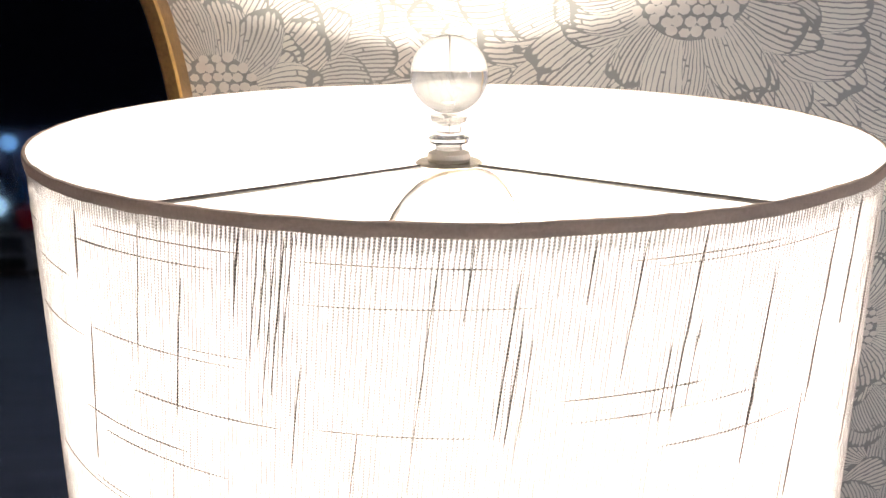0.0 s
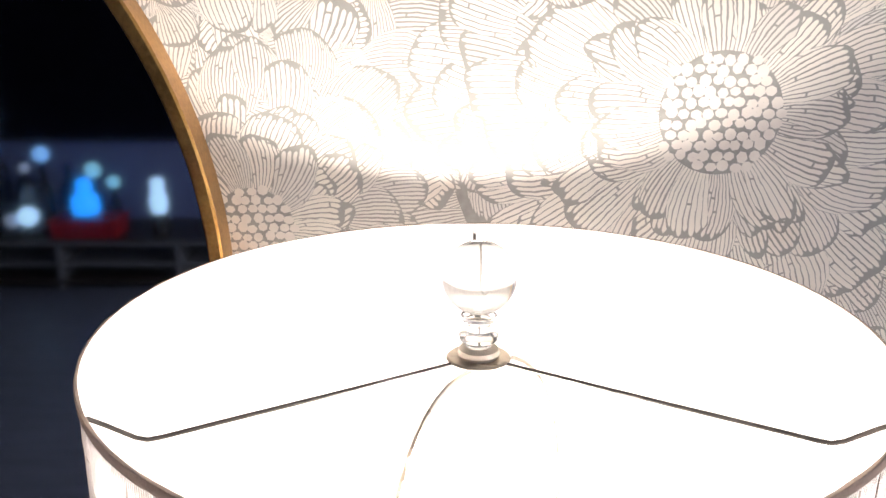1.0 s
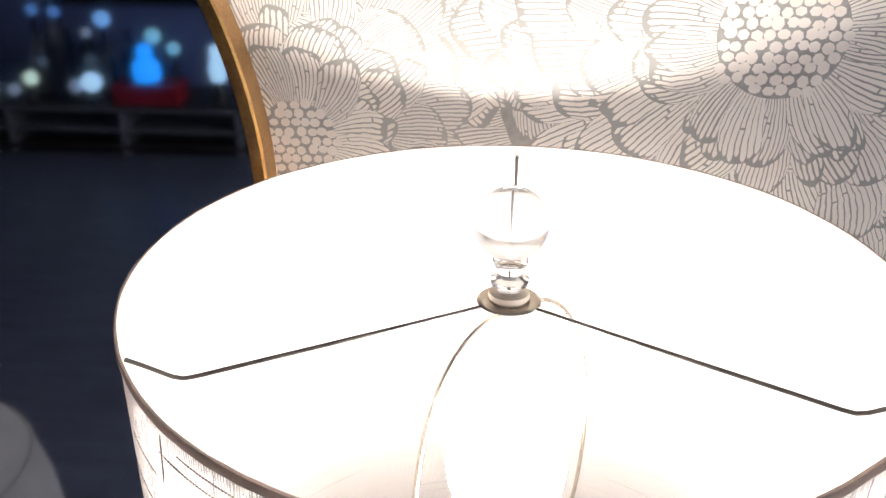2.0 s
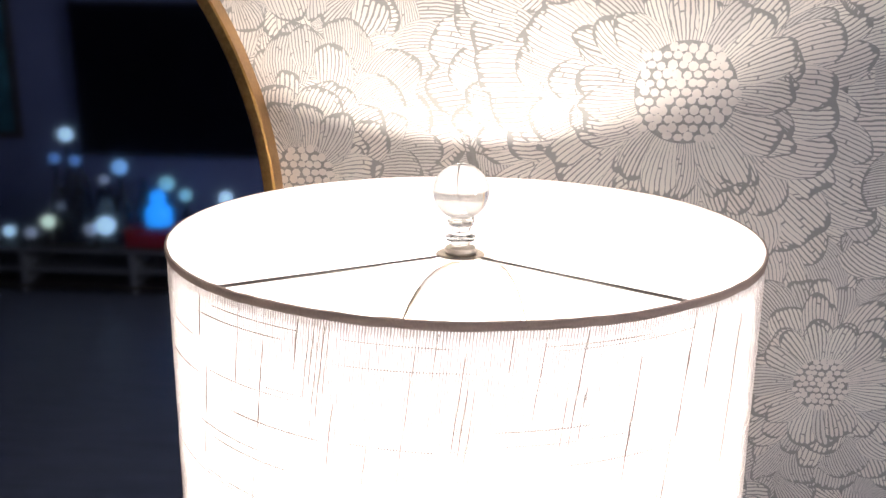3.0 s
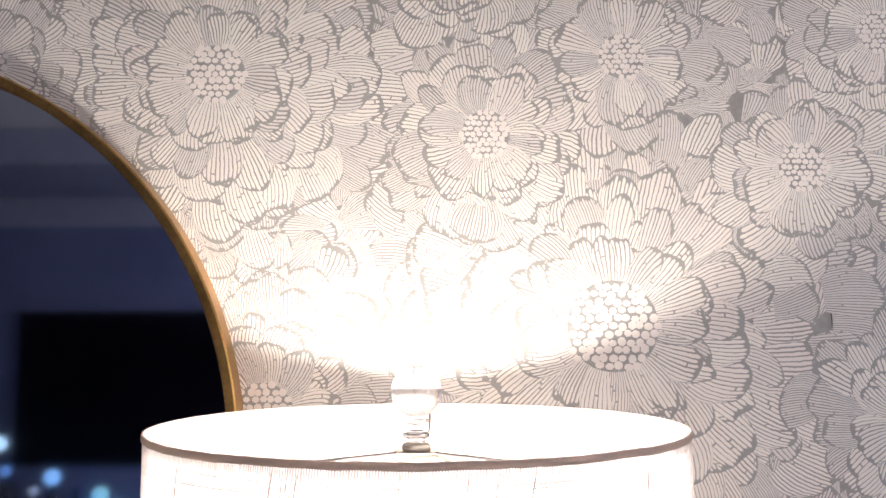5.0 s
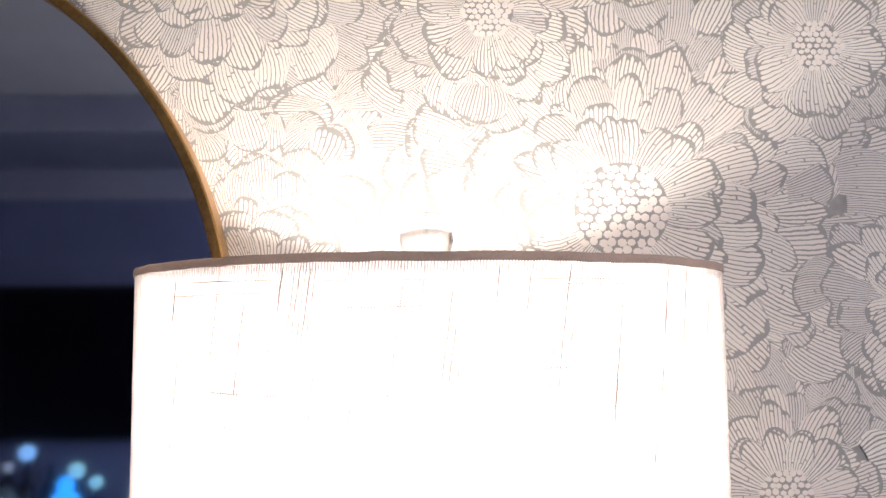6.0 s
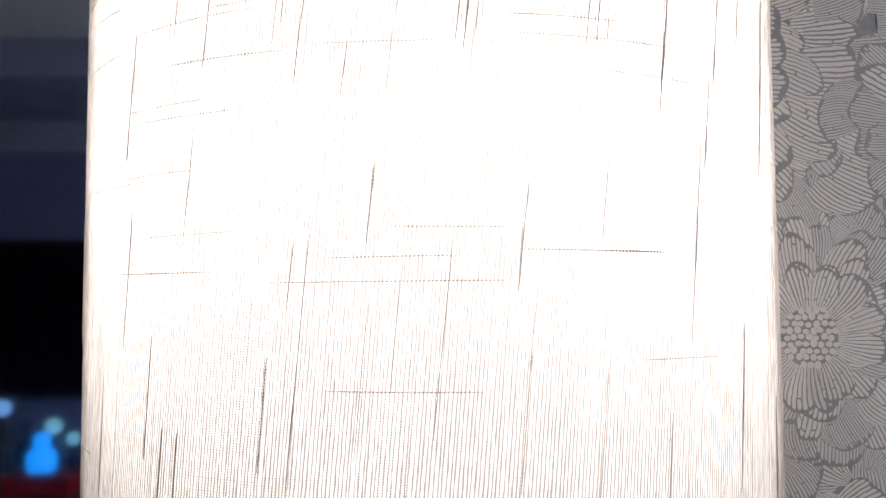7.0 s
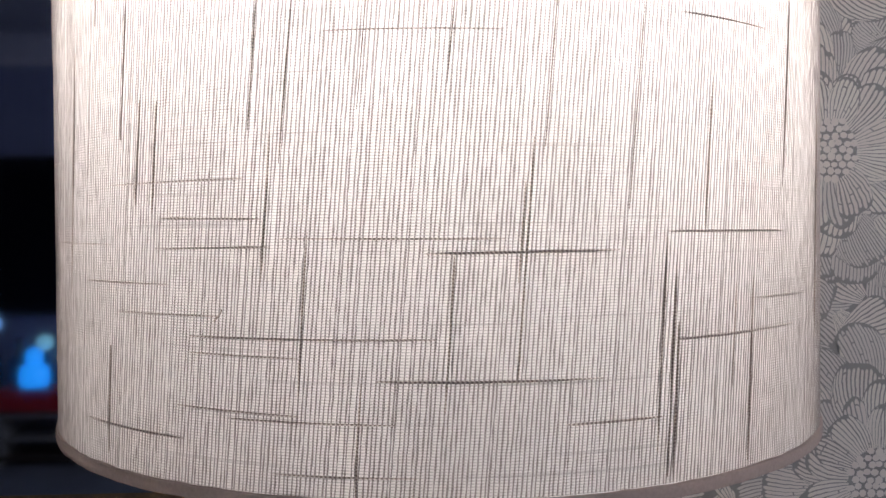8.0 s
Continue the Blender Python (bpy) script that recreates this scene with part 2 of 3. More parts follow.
M_BLACK.node_tree.nodes["Principled BSDF"].inputs["Specular IOR Level"].default_value = 0.05
M_BEZEL = surface("black_plastic", (0.012, 0.012, 0.013), (0.022, 0.022, 0.024), 0.45, 0, 40, bump=0.05)
M_DARKWOOD = surface("dark_stained_wood", (0.02, 0.016, 0.014), (0.05, 0.038, 0.03), 0.45, 0, 5, (1, 10, 10), 0.15, 60)
M_GREYMETAL = surface("grey_painted_metal", (0.20, 0.21, 0.24), (0.28, 0.29, 0.32), 0.45, 0.3, 20, bump=0.05)
M_CHAIR = surface("oatmeal_upholstery", (0.40, 0.38, 0.35), (0.54, 0.51, 0.47), 0.9, 0, 12, bump=0.4, fine=600)
M_RED = surface("red_lacquer", (0.30, 0.008, 0.012), (0.42, 0.014, 0.02), 0.35, 0, 15, bump=0.02)
# emission put into the blue jar and the bright dots on the console
M_BLUE = glowing("blue_glowing_glass", (0.015, 0.26, 0.88), 0.95)
M_PALE = glowing("cool_white_glow", (0.45, 0.72, 1.0), 0.65)
M_TEAL = glowing("teal_glow", (0.30, 0.72, 0.90), 0.32)
M_PALEBLUE = glowing("pale_blue_glow", (0.22, 0.50, 1.0), 0.5)
M_GREENISH = glowing("greenish_white_glow", (0.62, 0.82, 0.72), 0.6)
M_DIMWHITE = glowing("dim_white_glow", (0.42, 0.52, 0.72), 0.18)
M_DIMBLUE = glowing("dim_blue_glow", (0.14, 0.34, 0.85), 0.28)
M_BOTTLE = glass_material("smoky_glass", (0.25, 0.28, 0.36), 0.05)
M_PANE = glass_material("window_glass", (0.95, 0.97, 1.0))
M_ART = surface("teal_canvas", (0.01, 0.05, 0.08), (0.05, 0.22, 0.28), 0.8, 0, 5, bump=0.2)
mm, mt, mb = material("mirror_silver")
mb.inputs["Base Color"].default_value = (0.86, 0.88, 0.90, 1)
mb.inputs["Metallic"].default_value, mb.inputs["Roughness"].default_value = 1.0, 0.042
M_MIRROR = mm


# ---- mesh helpers ----
def part(name, bm, mat, parent=None, label="", smooth=True):
    me = bpy.data.meshes.new(name)
    bm.to_mesh(me)
    bm.free()
    me.materials.append(mat)
    if smooth:
        me.polygons.foreach_set("use_smooth", [True] * len(me.polygons))
        me.set_sharp_from_angle(angle=radians(35))
    ob = new(name, me)
    ob.parent = parent
    if label:
        tagged(ob, label)
    return ob


def box(lo, hi, bevel=0.0, bm=None):
    bm = bm or bmesh.new()
    got = bmesh.ops.create_cube(bm, size=1)["verts"]
    for v in got:
        v.co = Vector([lo[i] + (v.co[i] + 0.5) * (hi[i] - lo[i]) for i in range(3)])
    if bevel:
        edges = list({e for v in got for e in v.link_edges})
        bmesh.ops.bevel(bm, geom=edges, offset=bevel, segments=2, affect="EDGES", profile=0.5)
    return bm


def turned(profile, x, y, z, n=48, bm=None, close=False):
    """A body of revolution about the upright through (x, y); the profile is (radius, height) pairs above z."""
    bm = bm or bmesh.new()
    rings = []
    for r, h in profile:
        if r < 1e-6:
            rings.append([bm.verts.new((x, y, z + h))])
        else:
            rings.append([bm.verts.new((x + r * math.cos(2 * math.pi * i / n), y + r * math.sin(2 * math.pi * i / n), z + h)) for i in range(n)])
    pairs = list(zip(rings, rings[1:])) + ([(rings[-1], rings[0])] if close else [])
    for a, b in pairs:
        for i in range(n):
            j = (i + 1) % n
            ids = [a[i], a[j], b[j], b[i]] if len(a) > 1 and len(b) > 1 else ([a[0], b[j], b[i]] if len(a) == 1 else [a[i], a[j], b[0]])
            bm.faces.new(ids)
    bmesh.ops.recalc_face_normals(bm, faces=bm.faces)
    return bm


def rod(points, radius, n=8, bm=None, ends=True):
    """A round wire through the points; radius may be a list."""
    bm = bm or bmesh.new()
    pts = [Vector(p) for p in points]
    radii = radius if isinstance(radius, (list, tuple)) else [radius] * len(pts)
    rings = []
    for i, p in enumerate(pts):
        way = (pts[min(i + 1, len(pts) - 1)] - pts[max(i - 1, 0)]).normalized()
        side = way.cross(Vector((0, 0, 1)) if abs(way.z) < 0.9 else Vector((1, 0, 0))).normalized()
        up = side.cross(way)
        rings.append([bm.verts.new(p + radii[i] * (math.cos(2 * math.pi * k / n) * side + math.sin(2 * math.pi * k / n) * up)) for k in range(n)])
    for a, b in zip(rings, rings[1:]):
        for k in range(n):
            bm.faces.new((a[k], a[(k + 1) % n], b[(k + 1) % n], b[k]))
    if ends:
        bm.faces.new(rings[0]), bm.faces.new(rings[-1])
    bmesh.ops.recalc_face_normals(bm, faces=bm.faces)
    return bm


def thing(name, x, y, z, label, category, group=""):
    ob = new(name)
    ob.location = (x, y, z)
    ob.empty_display_size = 0.05
    return tagged(ob, label, category, group)


def fix(parent, *obs):
    """Parts are built at their places in the room; hang them on the thing without moving them."""
    for o in obs:
        o.parent = parent
        o.matrix_parent_inverse = parent.matrix_basis.inverted()


# ---- the room ----
X0, X1, TOP = -3.9, 1.6, 2.5


def wall(name, bm, mat, label):
    return tagged(part(name, bm, mat, smooth=False), label, "structure", "", "structure")


north = wall("wall_north", box((X0 - 0.12, 0, 0), (X1 + 0.12, 0.15, TOP)), M_GROUND, "wall papered with large pale line-drawn flowers on grey")
wall("floor", box((X0 - 0.12, DEEP - 0.12, -0.08), (X1 + 0.12, 0.15, 0)), M_PLANK, "dark blue-grey floorboards in a dim room")
wall("ceiling", box((X0 - 0.12, DEEP - 0.12, TOP), (X1 + 0.12, 0.15, TOP + 0.1)), M_CEIL, "plain white ceiling in a dim room")
wall("wall_south", box((X0 - 0.12, DEEP - 0.12, 0), (X1 + 0.12, DEEP, TOP)), M_PAINT, "grey painted wall behind the television")
wall("wall_west", box((X0 - 0.12, DEEP, 0), (X0, 0, TOP)), M_PAINT, "plain grey painted side wall")
# openings added in the unseen east wall, where the fill lamps stand
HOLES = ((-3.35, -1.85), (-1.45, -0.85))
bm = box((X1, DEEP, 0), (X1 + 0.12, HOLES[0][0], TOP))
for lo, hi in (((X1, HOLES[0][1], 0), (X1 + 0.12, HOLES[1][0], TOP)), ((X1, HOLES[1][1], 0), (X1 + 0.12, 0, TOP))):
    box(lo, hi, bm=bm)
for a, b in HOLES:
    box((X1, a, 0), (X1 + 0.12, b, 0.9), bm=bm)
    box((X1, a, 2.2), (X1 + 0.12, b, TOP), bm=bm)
wall("wall_east", bm, M_CEIL, "unseen pale painted side wall with two added window openings")


def window(name, a, b, panes):
    """An unseen, added white framed window in the east wall between two places along it."""
    win = tagged(new(name), "unseen white framed window added for the fill light", "window", "", "structure")
    win.location = (X1 + 0.06, 0.5 * (a + b), 0.9)
    bm = box((X1 + 0.03, a, 0.9), (X1 + 0.09, a + 0.06, 2.2))
    for lo, hi in (((X1 + 0.03, b - 0.06, 0.9), (X1 + 0.09, b, 2.2)), ((X1 + 0.03, a + 0.06, 0.9), (X1 + 0.09, b - 0.06, 0.96)), ((X1 + 0.03, a + 0.06, 2.14), (X1 + 0.09, b - 0.06, 2.2))):
        box(lo, hi, bm=bm)
    wide = (b - a - 0.12 - 0.04 * (panes - 1)) / panes
    fix(win, part("window_sill", box((X1 - 0.06, a - 0.05, 0.87), (X1 + 0.02, b + 0.05, 0.898), 0.004), M_TRIMWHITE))
    for k in range(panes):
        y = a + 0.06 + k * (wide + 0.04)
        if k:
            box((X1 + 0.035, y - 0.04, 0.96), (X1 + 0.085, y, 2.14), bm=bm)
        pane = part("pane", box((X1 + 0.056, y + 0.002, 0.962), (X1 + 0.062, y + wide - 0.002, 2.138)), M_PANE)
        pane.visible_shadow = False
        fix(win, pane)
    fix(win, part("window_frame", bm, M_TRIMWHITE, smooth=False))


window("added_window_1", *HOLES[0], 2)
window("added_window_2", *HOLES[1], 1)

# cornice and lowered ceiling strip along the television wall
bm = bmesh.new()
prof = [(0.0, -0.16), (0.02, -0.16), (0.03, -0.12), (0.09, -0.05), (0.12, -0.03), (0.12, 0.0), (0.0, 0.0)]
for x in (X0 + 0.002, X1 - 0.002):
    for o, h in prof:
        bm.verts.new((x, DEEP + 0.002 + o, 2.32 + h))
bm.verts.ensure_lookup_table()
n = len(prof)
for i in range(n):
    j = (i + 1) % n
    bm.faces.new((bm.verts[i], bm.verts[j], bm.verts[n + j], bm.verts[n + i]))
bm.faces.new(bm.verts[:n]), bm.faces.new(bm.verts[n:])
bmesh.ops.recalc_face_normals(bm, faces=bm.faces)
tagged(part("cornice_trim", bm, M_SOFFIT, smooth=False), "blue-grey moulded cornice above the television wall", "cornice", "", "structure")
tagged(part("soffit_trim", box((X0 + 0.002, DEEP + 0.002, 2.322), (X1 - 0.002, DEEP + 1.15, TOP - 0.002), 0.004), M_SOFFIT, smooth=False), "lowered blue-grey ceiling strip along the wall", "soffit", "", "structure")
tagged(part("baseboard", box((X0 + 0.002, DEEP + 0.002, 0.002), (X1 - 0.002, DEEP + 0.018, 0.12), 0.004), M_TRIMWHITE, smooth=False), "white baseboard below the grey wall", "baseboard", "", "structure")


# ---- wallpaper ----
class Sheet:
    """Collects the flat printed shapes of the paper, each a hair above the last."""

    def __init__(self):
        self.co, self.uv, self.faces, self.mats, self.n = [], [], [], [], 0

    def grid(self, x, z, y, u, v, mat):
        a, b = x.shape
        self.co.append(np.stack([x, y + 0 * x, z], -1).reshape(-1, 3))
        self.uv.append(np.stack([u, v], -1).reshape(-1, 2))
        i = np.arange(a * b).reshape(a, b) + self.n
        self.faces.append(np.stack([i[:-1, :-1], i[:-1, 1:], i[1:, 1:], i[1:, :-1]], -1).reshape(-1, 4))
        self.mats.append(np.full(len(self.faces[-1]), mat))
        self.n += a * b

    def build(self, name, mats):
        co, uv, faces, ids = (np.concatenate(k) for k in (self.co, self.uv, self.faces, self.mats))
        me = bpy.data.meshes.new(name)
        me.from_pydata(co, [], faces)
        for m in mats:
            me.materials.append(m)
        me.polygons.foreach_set("material_index", ids.astype(np.int32))
        layer = me.uv_layers.new(name="petal")
        layer.data.foreach_set("uv", uv[faces.reshape(-1)].astype(np.float32).reshape(-1))
        return new(name, me)


rng = random.Random(11)
sheet = Sheet()


layers = {}


def free_layer(x, z, want):
    """The height above the wall nearest to the wish that no shape close by has taken."""
    i, j = int(x // 0.07), int(z // 0.07)
    taken = set()
    for a in (-1, 0, 1):
        for b in (-1, 0, 1):
            taken |= layers.get((i + a, j + b), set())
    step = 0
    while want + step in taken and want - step in taken:
        step += 1
    got = want + step if want + step not in taken else want - step
    layers.setdefault((i, j), set()).add(got)
    return -0.0005 - 2.0e-6 * max(got, -160)


def petal(cx, cz, ang, half, r0, r1, want, fine, thin=False):
    mid = 0.5 * (r0 + r1)
    y = free_layer(cx + mid * math.sin(ang), cz + mid * math.cos(ang), want)
    nu, nv = (9, 5) if fine else (5, 3)
    u, v = np.meshgrid(np.linspace(-1, 1, nu), np.linspace(0, 1, nv))
    dip, power, wave, beat, phase, lean, bend = (rng.uniform(a, b) for a, b in ((0.20, 0.40), (2.0, 3.0), (0.02, 0.06), (2, 6), (0, 6), (-0.08, 0.08), (-0.22, 0.22)))
    for calm in (1.0, 0.6, 0.3, 0.0):
        lobe = 1 - (0.12 + calm * (dip - 0.12)) * np.abs(u) ** power + calm * (wave * np.sin(u * beat + phase) + lean * u)
        r = r0 + (r1 - r0) * v * lobe
        a = ang + half * u * (0.80 + (0.08 + 0.20 * calm) * np.sin(np.pi * np.minimum(v * 0.8 + 0.1, 1))) + calm * bend * min(1.0, half / 0.25) * v * v
        px, pz = r * np.sin(a), r * np.cos(a)
        ex, ez, fx, fz = np.diff(px, axis=1), np.diff(pz, axis=1), np.diff(px, axis=0), np.diff(pz, axis=0)
        turn = [(ex[m:nv - 1 + m] * fz[:, n:nu - 1 + n] - ez[m:nv - 1 + m] * fx[:, n:nu - 1 + n]) for m in (0, 1) for n in (0, 1)]
        if min(t.min() for t in turn) > 0 or max(t.max() for t in turn) < 0:
            break
    else:
        return
    width = 2 * half * (0.35 * r0 + 0.65 * r1)
    count = max(6, min(24, round(width / (rng.uniform(0.0021, 0.0028) if thin else rng.uniform(0.0029, 0.0040)))))
    sheet.grid(cx + r * np.sin(a), cz + r * np.cos(a), y, (u + 1) / 2 * count + (64 if thin else 0), v, 0)


def disc(cx, cz, r, y, sides, mat, squash=1.0, turn=0.0):
    """A flat rounded blot, as a two-ring grid."""
    t = np.linspace(0, 2 * math.pi, sides + 1) + turn
    rad = np.array([[0.02], [1.0]]) * r
    sheet.grid(cx + rad * np.sin(t), cz + rad * squash * np.cos(t), y, 0 * rad * t, 0 * rad * t, mat)


def flower(cx, cz, rc, big, fine=True):
    """A layered bloom: rings of overlapping petals round a heart of pale cells."""
    rings = max(3, round((big - rc) / (0.024 if big > 0.18 else 0.0185)))
    step = (big - rc) / rings
    turn, waves, phase = rng.uniform(0, 6), rng.randint(2, 4), rng.uniform(0, 6)
    for k in range(rings, 0, -1):
        r1 = rc + step * k
        angle = rng.uniform(0, 6)
        far = angle + 2 * math.pi
        while angle < far:
            wide = rng.uniform(0.021, 0.043) if k > 1 else rng.uniform(0.022, 0.036)
            half = min(0.5, wide / (r1 if k > 1 else rc + step * 1.6) / 2)
            angle += 2 * half * rng.uniform(0.80, 0.98)
            uneven = 1 + 0.10 * math.sin(waves * angle + phase) + rng.uniform(-0.13, 0.13)
            reach = max(rc * 1.15, r1 * uneven) if k > 1 else rc + step * rng.uniform(1.5, 2.1)
            r0 = max(rc * 0.85, reach - step * rng.uniform(1.6, 2.5)) if k > 1 else rc * 0.85
            petal(cx, cz, angle, half * 1.2, r0, reach, 100 + int(300 * (1 - min(r1, 0.24) / 0.24)) + (40 if k == 1 else 0) + rng.randint(-12, 12), fine, rng.random() < (0.6 if k == rings else 0.3 if k == rings - 1 and rings > 3 else 0.08))
    disc(cx, cz, rc * 0.97, -0.00146, 28 if fine else 12, 2)
    if not fine:
        disc(cx, cz, rc * 0.9, -0.00148, 12, 1)
        return
    gap = min(0.0078, rc * 0.25)
    m = int(rc / gap) + 2
    for i in range(-m, m + 1):
        for j in range(-m, m + 1):
            x = (i + 0.5 * (j % 2)) * gap + rng.uniform(-0.14, 0.14) * gap
            z = j * gap * 0.88 + rng.uniform(-0.14, 0.14) * gap
            if math.hypot(x, z) < rc * (0.98 + 0.06 * math.sin(5 * math.atan2(x, z) + cx * 40)):
                disc(cx + x, cz + z, gap * rng.uniform(0.45, 0.53), -0.00148 - 4e-6 * (i % 2 + 2 * (j % 3)), rng.choice((6, 7, 8)), 1, rng.uniform(0.78, 1.15), rng.uniform(0, 1))



known = [(0.161, 0.063, 0.041, 0.205), (0.052, 0.233, 0.022, 0.100), (-0.189, 0.289, 0.027, 0.165), (0.331, 0.202, 0.022, 0.080),
         (0.174, 0.303, 0.021, 0.082), (0.290, -0.175, 0.023, 0.100), (-0.142, -0.012, 0.028, 0.120), (0.330, -0.415, 0.024, 0.105),
         (0.405, 0.325, 0.020, 0.085), (0.420, -0.02, 0.020, 0.10), (0.03, 0.40, 0.022, 0.09), (0.16, -0.30, 0.022, 0.10)]
blooms = [(x, RIM + z, rc, big, True) for x, z, rc, big in known]
for _ in range(9000):
    x, z = rng.uniform(X0 + 0.1, X1 - 0.1), rng.uniform(0.1, TOP - 0.1)
    near = -0.95 < x < 0.95 and abs(z - RIM) < 0.75
    big = rng.uniform(0.08, 0.13) if near else rng.uniform(0.11, 0.17)
    if all((x - a) ** 2 + (z - b) ** 2 > ((0.80 if near else 0.66) * (big + d)) ** 2 for a, b, c, d, e in blooms):
        blooms.append((x, z, big * rng.uniform(0.2, 0.26), big, near))
for x, z, rc, big, fine in blooms:
    flower(x, z, rc, big, fine)
# loose petals fill the ground between the blooms
for count, left, right, low, high, deep in ((4200, -0.7, 0.75, -0.62, 0.6, 20), (150, -0.20, -0.05, 0.03, 0.17, 90)):
    for _ in range(count):
        x, z = rng.uniform(left, right), RIM + rng.uniform(low, high)
        if math.hypot(x + 0.031, z - RIM - 0.132) < 0.022 or math.hypot(x - 0.242, z - RIM - 0.232) < 0.024:
            continue
        a = rng.uniform(0, 6.28)
        petal(x, z, a, rng.uniform(0.35, 0.6), 0.012, rng.uniform(0.040, 0.065), rng.randint(deep, deep + 40), True, rng.random() < 0.65)
paper = sheet.build("wallpaper", (M_PAPER, M_CELL, M_GROUND))
paper.parent = north
tagged(paper, "flower-patterned wallpaper with cream strokes on silver grey")

# ---- arched mirror ----
MX, MZ, MR, MB = -0.514, RIM - 0.046, 0.3575, RIM - 0.425


def arch(r, low):
    """The outline of the mirror, from the lower right corner round over the top to the lower left."""
    pts = [(MX + r, low)]
    pts += [(MX + r * math.cos(a), MZ + r * math.sin(a)) for a in np.linspace(0, math.pi, 65)]
    return pts + [(MX - r, low)]


mirror = thing("wall_mirror", MX, 0, MB, "tall arched wall mirror in a slim brass frame", "mirror")
bm = bmesh.new()
FACE, DEPTH = 0.0085, 0.026
loops = []
for r, low, y in ((MR, MB, -0.0015), (MR, MB, -DEPTH + 0.0015), (MR - 0.0015, MB + 0.0015, -DEPTH), (MR - FACE, MB + FACE, -DEPTH), (MR - FACE - 0.001, MB + FACE + 0.001, -DEPTH + 0.001), (MR - FACE - 0.001, MB + FACE + 0.001, -0.0015)):
    loops.append([bm.verts.new((x, y, z)) for x, z in arch(r, low)])
k = len(loops[0])
for a, b in zip(loops, loops[1:] + loops[:1]):
    for i in range(k):
        j = (i + 1) % k
        bm.faces.new((a[i], a[j], b[j], b[i]))
bmesh.ops.recalc_face_normals(bm, faces=bm.faces)
frame_ob = part("frame", bm, M_BRASS, label="slim brushed brass frame")
bm = bmesh.new()
glass_edge = arch(MR - FACE - 0.0005, MB + FACE + 0.0005)
front = [bm.verts.new((x, -0.008, z)) for x, z in glass_edge]
back = [bm.verts.new((x, -0.004, z)) for x, z in glass_edge]
bm.faces.new(front), bm.faces.new(back[::-1])
for i in range(len(front)):
    j = (i + 1) % len(front)
    bm.faces.new((front[i], back[i], back[j], front[j]))
bmesh.ops.recalc_face_normals(bm, faces=bm.faces)
fix(mirror, frame_ob, part("glass", bm, M_MIRROR, label="silvered mirror glass", smooth=False))

# ---- console table under the lamp ----
TABLE = RIM - 0.455
table = thing("side_table", 0.06, -0.2, 0, "small dark wooden side table against the papered wall", "table")
fix(table, part("tabletop", box((-0.15, -0.40, TABLE - 0.025), (0.27, -0.012, TABLE), 0.004), M_DARKWOOD, smooth=False),
    part("apron", box((-0.12, -0.372, TABLE - 0.09), (0.24, -0.36, TABLE - 0.026), 0.002), M_DARKWOOD, smooth=False))
for x in (-0.135, 0.22):
    for y in (-0.358, -0.06):
        fix(table, part("leg", box((x, y, 0), (x + 0.035, y + 0.035, TABLE - 0.026), 0.004), M_DARKWOOD, smooth=False))

# ---- the lamp ----
lamp = thing("table_lamp", 0, AXIS, TABLE, "lit table lamp with a white woven drum shade", "lamp")
base = [(0.0, 0.0), (0.072, 0.0), (0.075, 0.004), (0.075, 0.014), (0.05, 0.022), (0.022, 0.034), (0.02, 0.05), (0.045, 0.075), (0.052, 0.1), (0.042, 0.128), (0.018, 0.15), (0.014, 0.16), (0.0, 0.16)]
fix(lamp, part("base", turned(base, 0, AXIS, TABLE), M_CERAMIC, label="rounded cream ceramic base"),
    part("stem", turned([(0.0, 0.16), (0.006, 0.16), (0.006, 0.235), (0.0, 0.235)], 0, AXIS, TABLE, 16), M_STEEL),
    part("socket", turned([(0.0, 0.235), (0.019, 0.235), (0.019, 0.285), (0.016, 0.295), (0.0, 0.295)], 0, AXIS, TABLE, 24), M_STEEL))
bulb_z = RIM - 0.108
bulb = [(0.0, -0.017), (0.0258, -0.017), (0.0286, -0.008), (0.030, 0.004), (0.027, 0.017), (0.018, 0.027), (0.008, 0.031), (0.0, 0.0315)]
housing = [(0.0, -0.050), (0.013, -0.050), (0.014, -0.040), (0.0245, -0.0240), (0.0264, -0.0175), (0.0, -0.0175)]
bulb_ob = part("bulb", turned(bulb, 0, AXIS, bulb_z, 24), M_BULB, label="glowing frosted bulb")
fix(lamp, bulb_ob)
part("bulb_housing", turned(housing, 0, AXIS, bulb_z, 24), M_CERAMIC, label="white plastic lower half of the bulb").parent = bulb_ob

# harp: a wire loop from the socket up to the finial
WASH = RIM - 0.0172
HUB = -0.0020        # the finial sits a little off the middle
turn_h = radians(-136)
hx, hy = math.cos(turn_h), math.sin(turn_h)
loop = []
for i in range(49):
    a = math.pi * i / 48 * 2
    w = 0.058 * math.copysign(abs(math.sin(a)) ** 0.75, math.sin(a))
    h = -0.100 + 0.095 * math.cos(a)
    loop.append((w * hx, AXIS + w * hy, WASH + h + 0.002))
fix(lamp, part("harp", rod(loop, 0.0011, 8, ends=False), M_STEEL, label="bent nickel wire harp"))

